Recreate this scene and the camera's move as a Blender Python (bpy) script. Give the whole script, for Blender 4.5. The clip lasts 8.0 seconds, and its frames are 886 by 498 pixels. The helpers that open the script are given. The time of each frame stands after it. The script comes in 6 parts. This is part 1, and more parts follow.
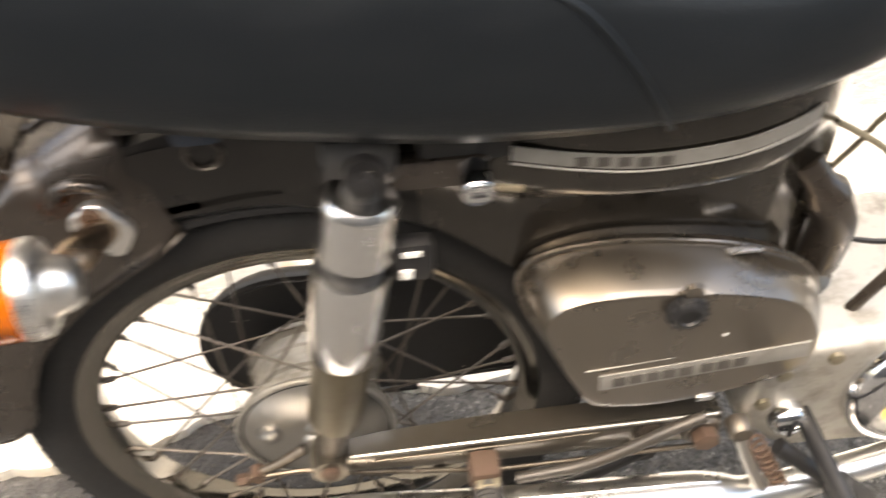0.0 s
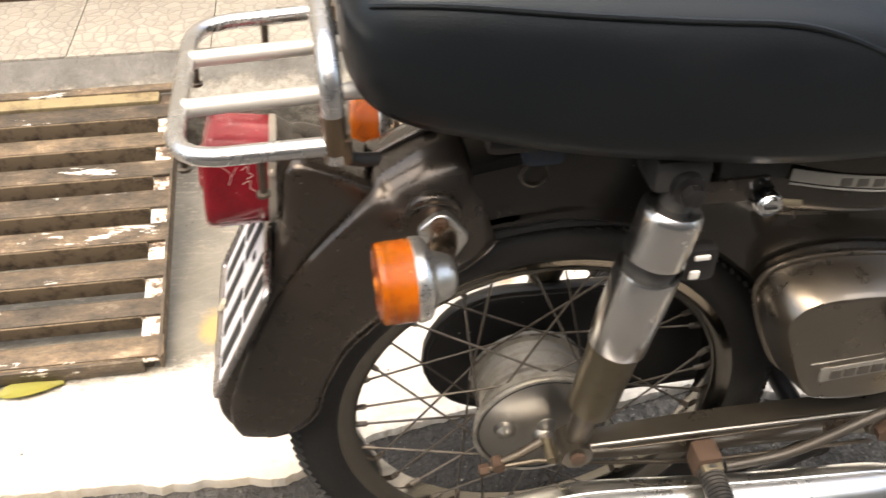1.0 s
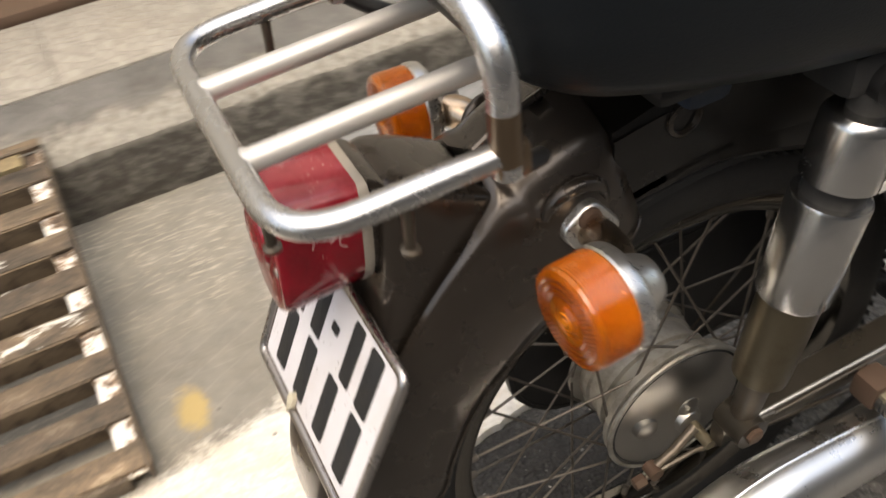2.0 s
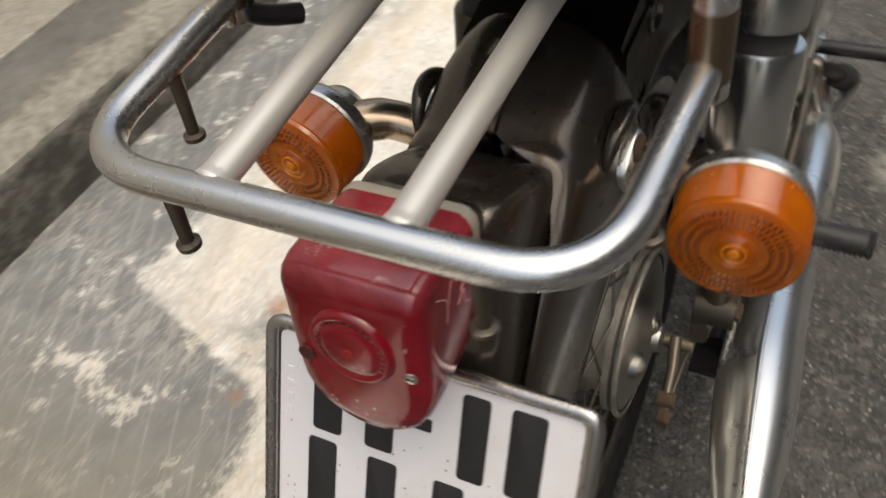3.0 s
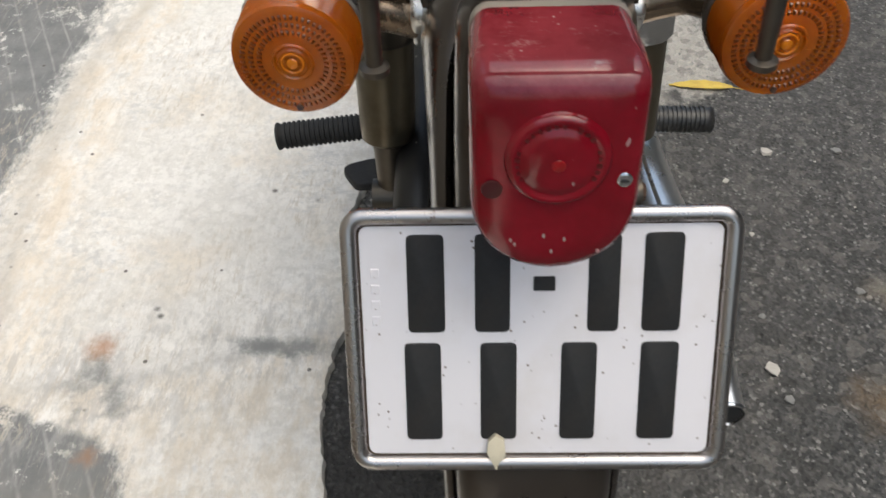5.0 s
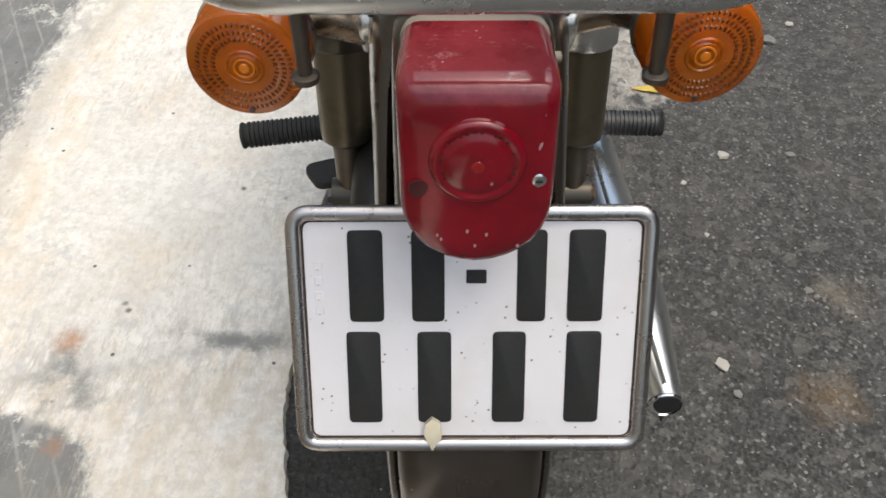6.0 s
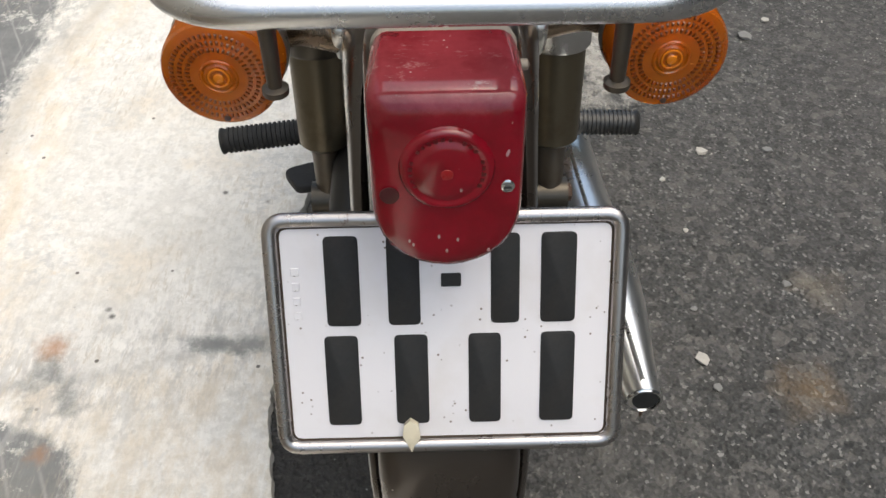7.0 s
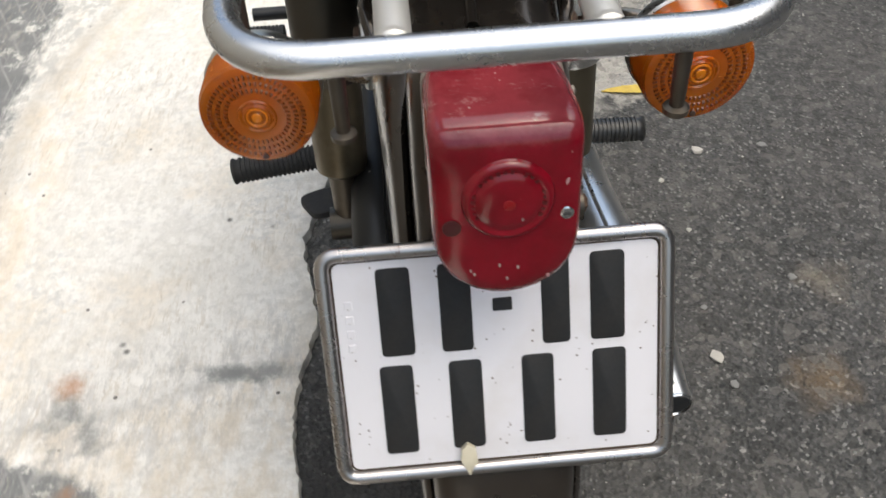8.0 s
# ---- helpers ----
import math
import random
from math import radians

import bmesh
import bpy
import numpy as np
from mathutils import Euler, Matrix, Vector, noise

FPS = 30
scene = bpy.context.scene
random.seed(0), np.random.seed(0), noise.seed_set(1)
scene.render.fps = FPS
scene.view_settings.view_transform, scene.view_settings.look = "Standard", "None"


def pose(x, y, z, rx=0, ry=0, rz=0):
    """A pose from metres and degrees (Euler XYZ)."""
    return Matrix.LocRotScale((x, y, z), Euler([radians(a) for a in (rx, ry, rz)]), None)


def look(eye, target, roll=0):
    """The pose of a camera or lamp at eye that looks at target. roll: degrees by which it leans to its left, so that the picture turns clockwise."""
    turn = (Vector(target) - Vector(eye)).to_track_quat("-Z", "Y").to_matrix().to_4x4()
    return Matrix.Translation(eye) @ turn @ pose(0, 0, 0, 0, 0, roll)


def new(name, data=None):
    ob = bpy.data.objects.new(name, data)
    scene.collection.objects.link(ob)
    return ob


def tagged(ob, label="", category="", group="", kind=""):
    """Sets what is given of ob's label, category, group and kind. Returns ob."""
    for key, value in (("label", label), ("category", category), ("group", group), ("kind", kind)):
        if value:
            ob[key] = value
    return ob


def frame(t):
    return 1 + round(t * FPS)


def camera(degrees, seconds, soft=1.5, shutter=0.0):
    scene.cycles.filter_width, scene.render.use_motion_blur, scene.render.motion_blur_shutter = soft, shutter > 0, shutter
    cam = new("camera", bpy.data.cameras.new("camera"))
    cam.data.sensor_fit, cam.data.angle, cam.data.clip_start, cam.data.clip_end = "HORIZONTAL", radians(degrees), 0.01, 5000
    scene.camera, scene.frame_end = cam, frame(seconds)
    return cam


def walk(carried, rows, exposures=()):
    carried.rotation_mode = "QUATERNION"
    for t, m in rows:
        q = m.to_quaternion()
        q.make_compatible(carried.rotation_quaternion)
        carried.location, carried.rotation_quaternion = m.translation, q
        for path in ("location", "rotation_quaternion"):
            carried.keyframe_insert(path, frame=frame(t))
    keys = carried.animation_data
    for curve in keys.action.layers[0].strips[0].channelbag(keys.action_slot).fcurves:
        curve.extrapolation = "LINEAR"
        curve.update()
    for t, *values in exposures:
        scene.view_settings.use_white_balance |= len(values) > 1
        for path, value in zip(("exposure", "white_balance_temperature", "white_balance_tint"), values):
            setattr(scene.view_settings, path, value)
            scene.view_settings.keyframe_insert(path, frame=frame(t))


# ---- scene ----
cam = camera(53.9, 8.0, shutter=0.6)
EXPOSURES = [(0, 2.43, 7470, 9), (0.25, 2.70, 7470, 9), (0.5, 2.54, 7420, 9), (1, 1.75, 7420, 9), (1.5, 1.30, 7420, 9), (2, 1.10, 7320, 8), (2.6, 0.70, 7130, 5), (3.5, 0.33, 7030, 5), (4, 0.14, 6630, 4), (4.5, 0.36, 6480, 4), (6.5, 0.66, 6530, 4), (8, 0.69, 6480, 4)]
PATH = [
    (0, (0.069, -0.555, 0.987), (0.206, 0.873, -0.407), -2.1),
    (0.2, (-0.008, -0.5785, 1.006), (0.16, 0.852, -0.38), -1.3),
    (0.5, (-0.105, -0.631, 1.033), (0.095, 0.855, -0.29), -1.2),
    (1, (-0.22, -0.649, 1.042), (0.009, 0.869, -0.239), 0.3),
    (1.2, (-0.244, -0.629, 1.032), (-0.013, 0.878, -0.262), -0.3),
    (1.5, (-0.29, -0.585, 1.006), (-0.034, 0.9, -0.309), -4.6),
    (1.7, (-0.327, -0.532, 0.9915), (-0.021, 0.933, -0.334), -8.3),
    (1.8, (-0.344, -0.498, 0.981), (0.018, 0.943, -0.34), -8.8),
    (2, (-0.379, -0.419, 0.96), (0.158, 0.937, -0.408), -8.0),
    (2.2, (-0.425, -0.362, 0.962), (0.283, 0.878, -0.438), -8.0),
    (3.3, (-0.521, -0.105, 0.876), (0.755, 0.446, -0.562), -10.1),
    (3.5, (-0.538, -0.071, 0.87), (0.785, 0.338, -0.572), -9.1),
    (4, (-0.574, 0.018, 0.864), (0.86, 0.173, -0.521), -7.8),
    (4.5, (-0.573, 0.044, 0.825), (0.861, 0.114, -0.568), -3.5),
    (5, (-0.594, 0.035, 0.827), (0.815, 0.093, -0.591), -2.3),
    (6.5, (-0.619, 0.007, 0.854), (0.791, 0.001, -0.564), -0.1),
    (7, (-0.621, 0.006, 0.855), (0.784, -0.013, -0.568), -0.7),
    (7.5, (-0.623, 0.017, 0.858), (0.788, -0.01, -0.56), -0.4),
    (8, (-0.616, 0.042, 0.868), (0.798, -0.019, -0.545), -3.0),
]
walk(cam, [(t, look(eye, target, roll)) for t, eye, target, roll in PATH], EXPOSURES)

# ---- world and light ----
world = bpy.data.worlds.new("world")
scene.world = world
world.use_nodes = True
_wn = world.node_tree.nodes
_sky = _wn.new("ShaderNodeTexSky")
_sky.sky_type = "NISHITA"
_sky.sun_disc = False
_sky.sun_elevation = radians(71)
_sky.sun_rotation = radians(212)
_sky.air_density = 1.0
_sky.dust_density = 5.0
_wn["Background"].inputs["Strength"].default_value = 0.15
world.node_tree.links.new(_sky.outputs[0], _wn["Background"].inputs["Color"])

_sun = bpy.data.lights.new("sun", "SUN")
_sun.energy = 0.85
_sun.angle = radians(104)
_sun.color = (1.0, 0.95, 0.88)
sun = new("sun", _sun)
sun.matrix_world = look((-0.8, -1.3, 4.6), (0, 0, 0))

# ---- materials ----


class Mat:
    """A node material with a Principled shader, and short ways to add textures."""

    def __init__(self, name, color=(0.5, 0.5, 0.5), rough=0.5, metal=0.0, coat=0.0, spec=0.5, trans=0.0):
        self.m = bpy.data.materials.new(name)
        self.m.use_nodes = True
        self.t = self.m.node_tree
        self.p = self.t.nodes["Principled BSDF"]
        self.set("Base Color", (*color, 1))
        self.set("Roughness", rough)
        self.set("Metallic", metal)
        self.set("Coat Weight", coat)
        self.set("Coat Roughness", 0.12)
        self.set("Specular IOR Level", spec)
        self.set("Transmission Weight", trans)

    def set(self, key, v):
        self.p.inputs[key].default_value = v

    def node(self, kind, **inputs):
        n = self.t.nodes.new(kind)
        for k, v in inputs.items():
            self.feed(n.inputs[k.replace("_", " ")], v)
        return n

    def feed(self, sock, v):
        if isinstance(v, bpy.types.NodeSocket):
            self.t.links.new(v, sock)
        else:
            sock.default_value = v

    def coord(self, space="Object", scale=(1, 1, 1), loc=(0, 0, 0), rot=(0, 0, 0)):
        c = self.t.nodes.new("ShaderNodeTexCoord")
        g = self.t.nodes.new("ShaderNodeNewGeometry") if space == "World" else None
        src = g.outputs["Position"] if g else c.outputs[space]
        mp = self.node("ShaderNodeMapping", Vector=src, Scale=scale, Location=loc, Rotation=rot)
        return mp.outputs[0]

    def noise(self, vec, scale, detail=4.0, rough=0.55, dist=0.0):
        n = self.node("ShaderNodeTexNoise", Vector=vec, Scale=scale, Detail=detail, Roughness=rough, Distortion=dist)
        return n.outputs["Fac"]

    def voro(self, vec, scale, feature="F1", out="Distance", rnd=1.0):
        n = self.t.nodes.new("ShaderNodeTexVoronoi")
        n.feature = feature
        self.feed(n.inputs["Vector"], vec)
        self.feed(n.inputs["Scale"], scale)
        self.feed(n.inputs["Randomness"], rnd)
        return n.outputs[out]

    def ramp(self, fac, stops):
        n = self.t.nodes.new("ShaderNodeValToRGB")
        self.feed(n.inputs[0], fac)
        e = n.color_ramp.elements
        while len(e) < len(stops):
            e.new(0.5)
        for el, (pos, c) in zip(e, stops):
            el.position = pos
            el.color = (c, c, c, 1) if isinstance(c, (int, float)) else (*c, 1)
        return n.outputs[0]

    def math(self, op, a, b=0.0, clamp=False):
        n = self.t.nodes.new("ShaderNodeMath")
        n.operation = op
        n.use_clamp = clamp
        self.feed(n.inputs[0], a)
        self.feed(n.inputs[1], b)
        return n.outputs[0]

    def mix(self, fac, a, b, mode="MIX"):
        n = self.t.nodes.new("ShaderNodeMix")
        n.data_type = "RGBA"
        n.blend_type = mode
        self.feed(n.inputs[0], fac)
        self.feed(n.inputs[6], a if not isinstance(a, tuple) else (*a, 1))
        self.feed(n.inputs[7], b if not isinstance(b, tuple) else (*b, 1))
        return n.outputs[2]

    def color(self, sock):
        self.feed(self.p.inputs["Base Color"], sock)
        return self

    def rough(self, sock):
        self.feed(self.p.inputs["Roughness"], sock)
        return self

    def bump(self, height, strength=0.3, distance=0.002):
        b = self.node("ShaderNodeBump", Height=height, Strength=strength, Distance=distance)
        self.feed(self.p.inputs["Normal"], b.outputs[0])
        return self


def worn(name, c, rough, metal=0.0, coat=0.0, grime=(0.08, 0.06, 0.04), amount=0.35, scale=30, bump=0.05, spec=0.5):
    """A surface with fine grain and patches of grime."""
    m = Mat(name, c, rough, metal, coat, spec)
    v = m.coord()
    big = m.noise(v, scale, 6, 0.65)
    fine = m.noise(v, scale * 12, 3, 0.6)
    mask = m.ramp(big, [(0.48, 0.0), (0.72, 1.0)])
    m.color(m.mix(m.math("MULTIPLY", mask, amount), c, grime))
    m.rough(m.math("ADD", m.math("MULTIPLY", m.math("ADD", big, fine), 0.18), rough - 0.18, True))
    m.bump(m.math("ADD", fine, big), bump, 0.001)
    return m.m


def specked(name, c, rough, metal, coat, dust=(0.55, 0.52, 0.46), amount=0.85, density=70, limit=0.09, dusty=0.04):
    """Paint with grain, faint dust and small pale chips."""
    m = Mat(name, c, rough, metal, coat)
    v = m.coord()
    chip = m.ramp(m.voro(v, density), [(limit * 0.7, 1.0), (limit, 0.0)])
    gate = m.ramp(m.noise(v, 22, 2), [(0.57, 0.0), (0.63, 1.0)])
    chips = m.math("MULTIPLY", m.math("MULTIPLY", chip, gate), amount)
    film = m.math("MULTIPLY", m.ramp(m.noise(v, 9, 5, 0.6), [(0.4, 0.0), (0.8, 1.0)]), dusty)
    base = m.mix(film, c, dust)
    m.color(m.mix(chips, base, dust))
    m.rough(m.math("ADD", m.math("MULTIPLY", m.noise(v, 25, 5), 0.25), rough - 0.1, True))
    m.bump(m.noise(v, 220, 2), 0.04, 0.0006)
    return m.m


def make_asphalt():
    m = Mat("asphalt", (0.06, 0.06, 0.06), 0.9)
    v = m.coord("World")
    grain = m.voro(v, 240, "F1", "Color")
    g1 = m.node("ShaderNodeSeparateColor", Color=grain).outputs[0]
    base = m.ramp(g1, [(0.0, (0.038, 0.038, 0.036)), (0.6, (0.068, 0.067, 0.064)), (0.9, (0.095, 0.093, 0.088)), (1.0, (0.23, 0.225, 0.21))])
    patch = m.noise(v, 3.2, 6, 0.62)
    base = m.mix(m.ramp(patch, [(0.42, 0.0), (0.75, 0.7)]), base, (0.11, 0.105, 0.098))
    # sandy rust stain
    d = m.node("ShaderNodeVectorMath", Vector=v)
    d.operation = "DISTANCE"
    d.inputs[1].default_value = (0.0, -0.45, -0.03)
    near = m.math("ADD", d.outputs["Value"], m.math("MULTIPLY", m.noise(v, 18, 5), 0.09))
    base = m.mix(m.ramp(near, [(0.05, 0.45), (0.10, 0.0)]), base, (0.26, 0.17, 0.08))
    d2 = m.node("ShaderNodeVectorMath", Vector=v)
    d2.operation = "DISTANCE"
    d2.inputs[1].default_value = (0.16, -0.52, -0.03)
    near2 = m.math("ADD", d2.outputs["Value"], m.math("MULTIPLY", m.noise(v, 22, 5), 0.09))
    base = m.mix(m.ramp(near2, [(0.05, 0.5), (0.09, 0.0)]), base, (0.33, 0.28, 0.21))
    # spilled cement beside the front of the motorcycle
    for x, y, w, strength in ((0.745, -0.345, 0.125, 0.9), (0.86, -0.37, 0.09, 0.7), (0.93, -0.44, 0.05, 0.7), (0.62, -0.27, 0.05, 0.6)):
        d3 = m.node("ShaderNodeVectorMath", Vector=v)
        d3.operation = "SUBTRACT"
        d3.inputs[1].default_value = (x, y, -0.03)
        d3 = m.node("ShaderNodeVectorMath", Vector=d3.outputs[0])
        d3.operation = "MULTIPLY"
        d3.inputs[1].default_value = (1.0, 1.3, 0.0)
        d3 = m.node("ShaderNodeVectorMath", Vector=d3.outputs[0])
        d3.operation = "LENGTH"
        near3 = m.math("ADD", d3.outputs["Value"], m.math("MULTIPLY", m.math("SUBTRACT", m.noise(v, 14, 8, 0.75), 0.5), 0.20))
        base = m.mix(m.ramp(near3, [(w - 0.02, strength), (w + 0.015, 0.0)]), base, (0.42, 0.40, 0.36))
    # motorcycle's shade under the rear wheel, put into the asphalt with its oil
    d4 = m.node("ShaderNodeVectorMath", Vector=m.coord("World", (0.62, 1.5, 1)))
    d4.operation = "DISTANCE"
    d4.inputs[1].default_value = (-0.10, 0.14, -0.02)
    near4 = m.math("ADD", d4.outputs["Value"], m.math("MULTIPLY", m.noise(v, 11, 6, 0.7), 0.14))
    oil_shade = m.ramp(near4, [(0.20, 0.85), (0.32, 0.0)])
    lump = m.node("ShaderNodeSeparateColor", Color=m.voro(v, 75, "F1", "Color")).outputs[1]
    base = m.mix(m.ramp(lump, [(0.0, 0.5), (0.35, 0.0), (0.76, 0.0), (1.0, 0.55)]), base, m.ramp(lump, [(0.4, (0.028, 0.027, 0.025)), (0.6, (0.145, 0.138, 0.124))]))
    base = m.mix(oil_shade, base, (0.020, 0.019, 0.018))
    m.color(base)
    h = m.math("ADD", m.math("ADD", m.voro(v, 170), m.math("MULTIPLY", m.voro(v, 80), 1.3)), m.math("MULTIPLY", m.noise(v, 60, 5), 1.2))
    m.bump(h, 0.9, 0.005)
    return m.m


SCORE_TURN, SCORE_PITCH = 0.45, 0.0365


def make_concrete():
    """Pale trowelled cement, with a darker scuffed strip along the step, cracks and rust."""
    m = Mat("pale_cement", (0.6, 0.58, 0.53), 0.85)
    v = m.coord("World")
    big = m.noise(v, 4.5, 8, 0.68)
    fine = m.noise(v, 70, 6, 0.7)
    base = m.ramp(big, [(0.26, (0.58, 0.565, 0.53)), (0.40, (0.70, 0.685, 0.645)), (0.52, (0.78, 0.765, 0.725)), (0.68, (0.82, 0.805, 0.765))])
    ochre = m.ramp(m.noise(m.coord("World", (1, 1, 1), (3, 1, 0)), 5.5, 7, 0.7), [(0.50, 0.0), (0.66, 0.55)])
    base = m.mix(ochre, base, (0.66, 0.57, 0.44))
    base = m.mix(m.ramp(fine, [(0.38, 0.32), (0.53, 0.0)]), base, (0.36, 0.35, 0.32))
    flake = m.noise(m.coord("World", (1, 1, 1), (9, 4, 0)), 17, 10, 0.8)
    base = m.mix(m.ramp(flake, [(0.49, 0.0), (0.515, 0.34), (0.555, 0.34), (0.60, 0.0)]), base, (0.54, 0.52, 0.47))
    cloud = m.noise(m.coord("World", (1, 1, 1), (11, 7, 0)), 2.3, 7, 0.7)
    base = m.mix(m.ramp(cloud, [(0.48, 0.0), (0.64, 0.30)]), base, (0.62, 0.605, 0.58))
    # thin trowel lines
    lines = m.noise(m.coord("World", (3.0, 40, 1), (0, 0, 0), (0, 0, -0.25)), 3, 4, 0.6)
    base = m.mix(m.ramp(lines, [(0.60, 0.0), (0.70, 0.35)]), base, (0.86, 0.85, 0.81))
    peel = m.ramp(m.noise(m.coord("World", (1, 1.3, 1), (1, 8, 0)), 3.4, 5, 0.6), [(0.50, 0.0), (0.60, 1.0)])
    chip = m.noise(m.coord("World", (1.6, 1, 1), (2, 6, 0)), 34, 9, 0.78)
    base = m.mix(m.math("MULTIPLY", peel, m.ramp(chip, [(0.52, 0.0), (0.56, 0.5)])), base, (0.47, 0.475, 0.47))
    base = m.mix(m.math("MULTIPLY", peel, m.ramp(chip, [(0.36, 0.5), (0.42, 0.0)])), base, (0.66, 0.54, 0.38))
    sep = m.node("ShaderNodeSeparateXYZ", Vector=v)
    rim = m.math("ADD", sep.outputs["Y"], m.math("MULTIPLY", m.math("SUBTRACT", m.noise(v, 13, 8, 0.75), 0.5), 0.22))
    base = m.mix(m.ramp(rim, [(0.10, 0.75), (0.155, 0.5), (0.22, 0.0)]), base, (0.27, 0.255, 0.22))
    # scuffed dark strip along the step, with a brown smear where it thins out
    wob = m.noise(v, 6.0, 12, 0.82)
    rise = m.node("ShaderNodeMapRange", Value=sep.outputs["X"])
    rise.interpolation_type = "SMOOTHSTEP"
    for k, q in (("From Min", -0.10), ("From Max", 0.05), ("To Min", 0.415), ("To Max", 0.716)):
        rise.inputs[k].default_value = q
    bound = m.math("ADD", rise.outputs[0], m.math("MULTIPLY", m.math("MINIMUM", m.math("ADD", sep.outputs["X"], 0.09), 0.0), 0.15))
    edge = m.math("ADD", m.math("SUBTRACT", sep.outputs["Y"], bound), m.math("ADD", m.math("MULTIPLY", m.math("SUBTRACT", wob, 0.5), 0.16), m.math("MULTIPLY", m.math("SUBTRACT", m.noise(m.coord("World", (1, 2.6, 1), (2, 2, 0), (0, 0, 0.7)), 22, 9, 0.8), 0.5), 0.11)))
    # worn gutter line beside the strip, ochre on its street side and whitewash flaking on the other
    xo = m.math("SUBTRACT", sep.outputs["X"], 0.5)
    gut = m.math("SUBTRACT", m.math("ADD", sep.outputs["Y"], m.math("MULTIPLY", m.math("SUBTRACT", m.noise(v, 7, 5, 0.65), 0.5), 0.07)), m.math("SUBTRACT", 0.682, m.math("MULTIPLY", m.math("MULTIPLY", xo, xo), 0.34)))
    east = m.ramp(m.math("ADD", sep.outputs["X"], m.math("MULTIPLY", wob, 0.1)), [(0.02, 0.0), (0.10, 1.0)])
    tan = m.math("MULTIPLY", m.ramp(m.math("ADD", gut, 0.5), [(0.39, 0.0), (0.45, 1.0), (0.50, 0.6), (0.53, 0.0)]), m.ramp(m.noise(m.coord("World", (1, 1.8, 1), (4, 4, 0)), 11, 8, 0.75), [(0.42, 0.0), (0.58, 0.55)]))
    base = m.mix(m.math("MULTIPLY", tan, east), base, (0.67, 0.56, 0.41))
    base = m.mix(m.math("MULTIPLY", m.ramp(m.math("ADD", gut, 0.5), [(0.475, 0.0), (0.498, 0.36), (0.514, 0.34), (0.54, 0.0)]), east), base, (0.34, 0.31, 0.255))
    lime = m.math("MULTIPLY", m.ramp(m.math("ADD", gut, 0.5), [(0.52, 0.0), (0.54, 1.0)]), m.ramp(m.noise(m.coord("World", (1, 1.5, 1), (6, 1, 0)), 26, 9, 0.8), [(0.47, 0.0), (0.53, 0.7)]))
    base = m.mix(m.math("MULTIPLY", lime, east), base, (0.42, 0.42, 0.40))
    # slab joint across the apron, and the rougher tan pour beyond it
    yq = sep.outputs["Y"]
    joint = m.math("SUBTRACT", sep.outputs["X"], m.math("ADD", m.math("SUBTRACT", 0.19, m.math("MULTIPLY", yq, 0.60)), m.math("MULTIPLY", m.math("MULTIPLY", yq, yq), 0.47)))
    joint = m.math("ADD", joint, m.math("MULTIPLY", m.math("SUBTRACT", m.noise(v, 22, 7, 0.7), 0.5), 0.030))
    streak = m.noise(m.coord("World", (1.0, 2.2, 1), (3, 0, 0), (0, 0, 0.5)), 9, 9, 0.78)
    base = m.mix(m.math("MULTIPLY", m.ramp(m.math("ADD", joint, 0.5), [(0.49, 1.0), (0.51, 0.0)]), m.ramp(streak, [(0.44, 0.0), (0.58, 0.5)])), base, (0.55, 0.47, 0.35))
    base = m.mix(m.math("MULTIPLY", m.ramp(m.math("ADD", joint, 0.5), [(0.485, 0.0), (0.4985, 0.55), (0.5015, 0.55), (0.53, 0.0)]), m.ramp(m.noise(v, 9, 6, 0.7), [(0.40, 0.1), (0.60, 1.0)])), base, (0.27, 0.27, 0.26))
    strip = m.ramp(m.math("ADD", edge, 0.5), [(0.487, 0.0), (0.515, 1.0)])
    hole = m.ramp(m.noise(m.coord("World", (1, 1, 1), (7, 3, 0)), 11, 10, 0.8), [(0.40, 0.1), (0.445, 1.0)])
    west = m.ramp(m.math("ADD", sep.outputs["X"], 0.5), [(0.20, 1.0), (0.42, 0.0)])
    strip = m.math("MULTIPLY", strip, m.math("MAXIMUM", hole, west))
    scr = m.ramp(m.noise(m.coord("World", (1.0, 22, 1), (0, 0, 0), (0, 0, 0.25)), 5, 4, 0.6), [(0.60, 0.0), (0.66, 1.0)])
    turned = m.node("ShaderNodeSeparateXYZ", Vector=m.coord("World", (1, 1, 1), (0, 0, 0), (0, 0, -SCORE_TURN))).outputs["Y"]
    ruled = m.math("ABSOLUTE", m.math("SUBTRACT", m.math("FRACT", m.math("DIVIDE", m.math("ADD", turned, m.math("MULTIPLY", m.noise(v, 5, 3), 0.012)), SCORE_PITCH)), 0.5))
    ruled = m.math("MULTIPLY", m.ramp(ruled, [(0.0, 1.0), (0.05, 0.5), (0.085, 0.0)]), m.ramp(m.noise(v, 20, 5, 0.7), [(0.36, 0.1), (0.6, 1.0)]))
    scr = m.math("MAXIMUM", m.math("MULTIPLY", scr, 0.6), m.math("MULTIPLY", ruled, 1.0))
    dark = m.mix(m.math("MULTIPLY", scr, 0.45), m.ramp(m.noise(v, 14, 7, 0.7), [(0.3, (0.105, 0.112, 0.118)), (0.7, (0.20, 0.205, 0.205))]), (0.45, 0.44, 0.42))
    dark = m.mix(west, dark, m.mix(m.math("MULTIPLY", scr, 0.18), m.ramp(m.noise(v, 8, 8, 0.72), [(0.3, (0.115, 0.108, 0.092)), (0.7, (0.235, 0.22, 0.185))]), (0.34, 0.325, 0.285)))
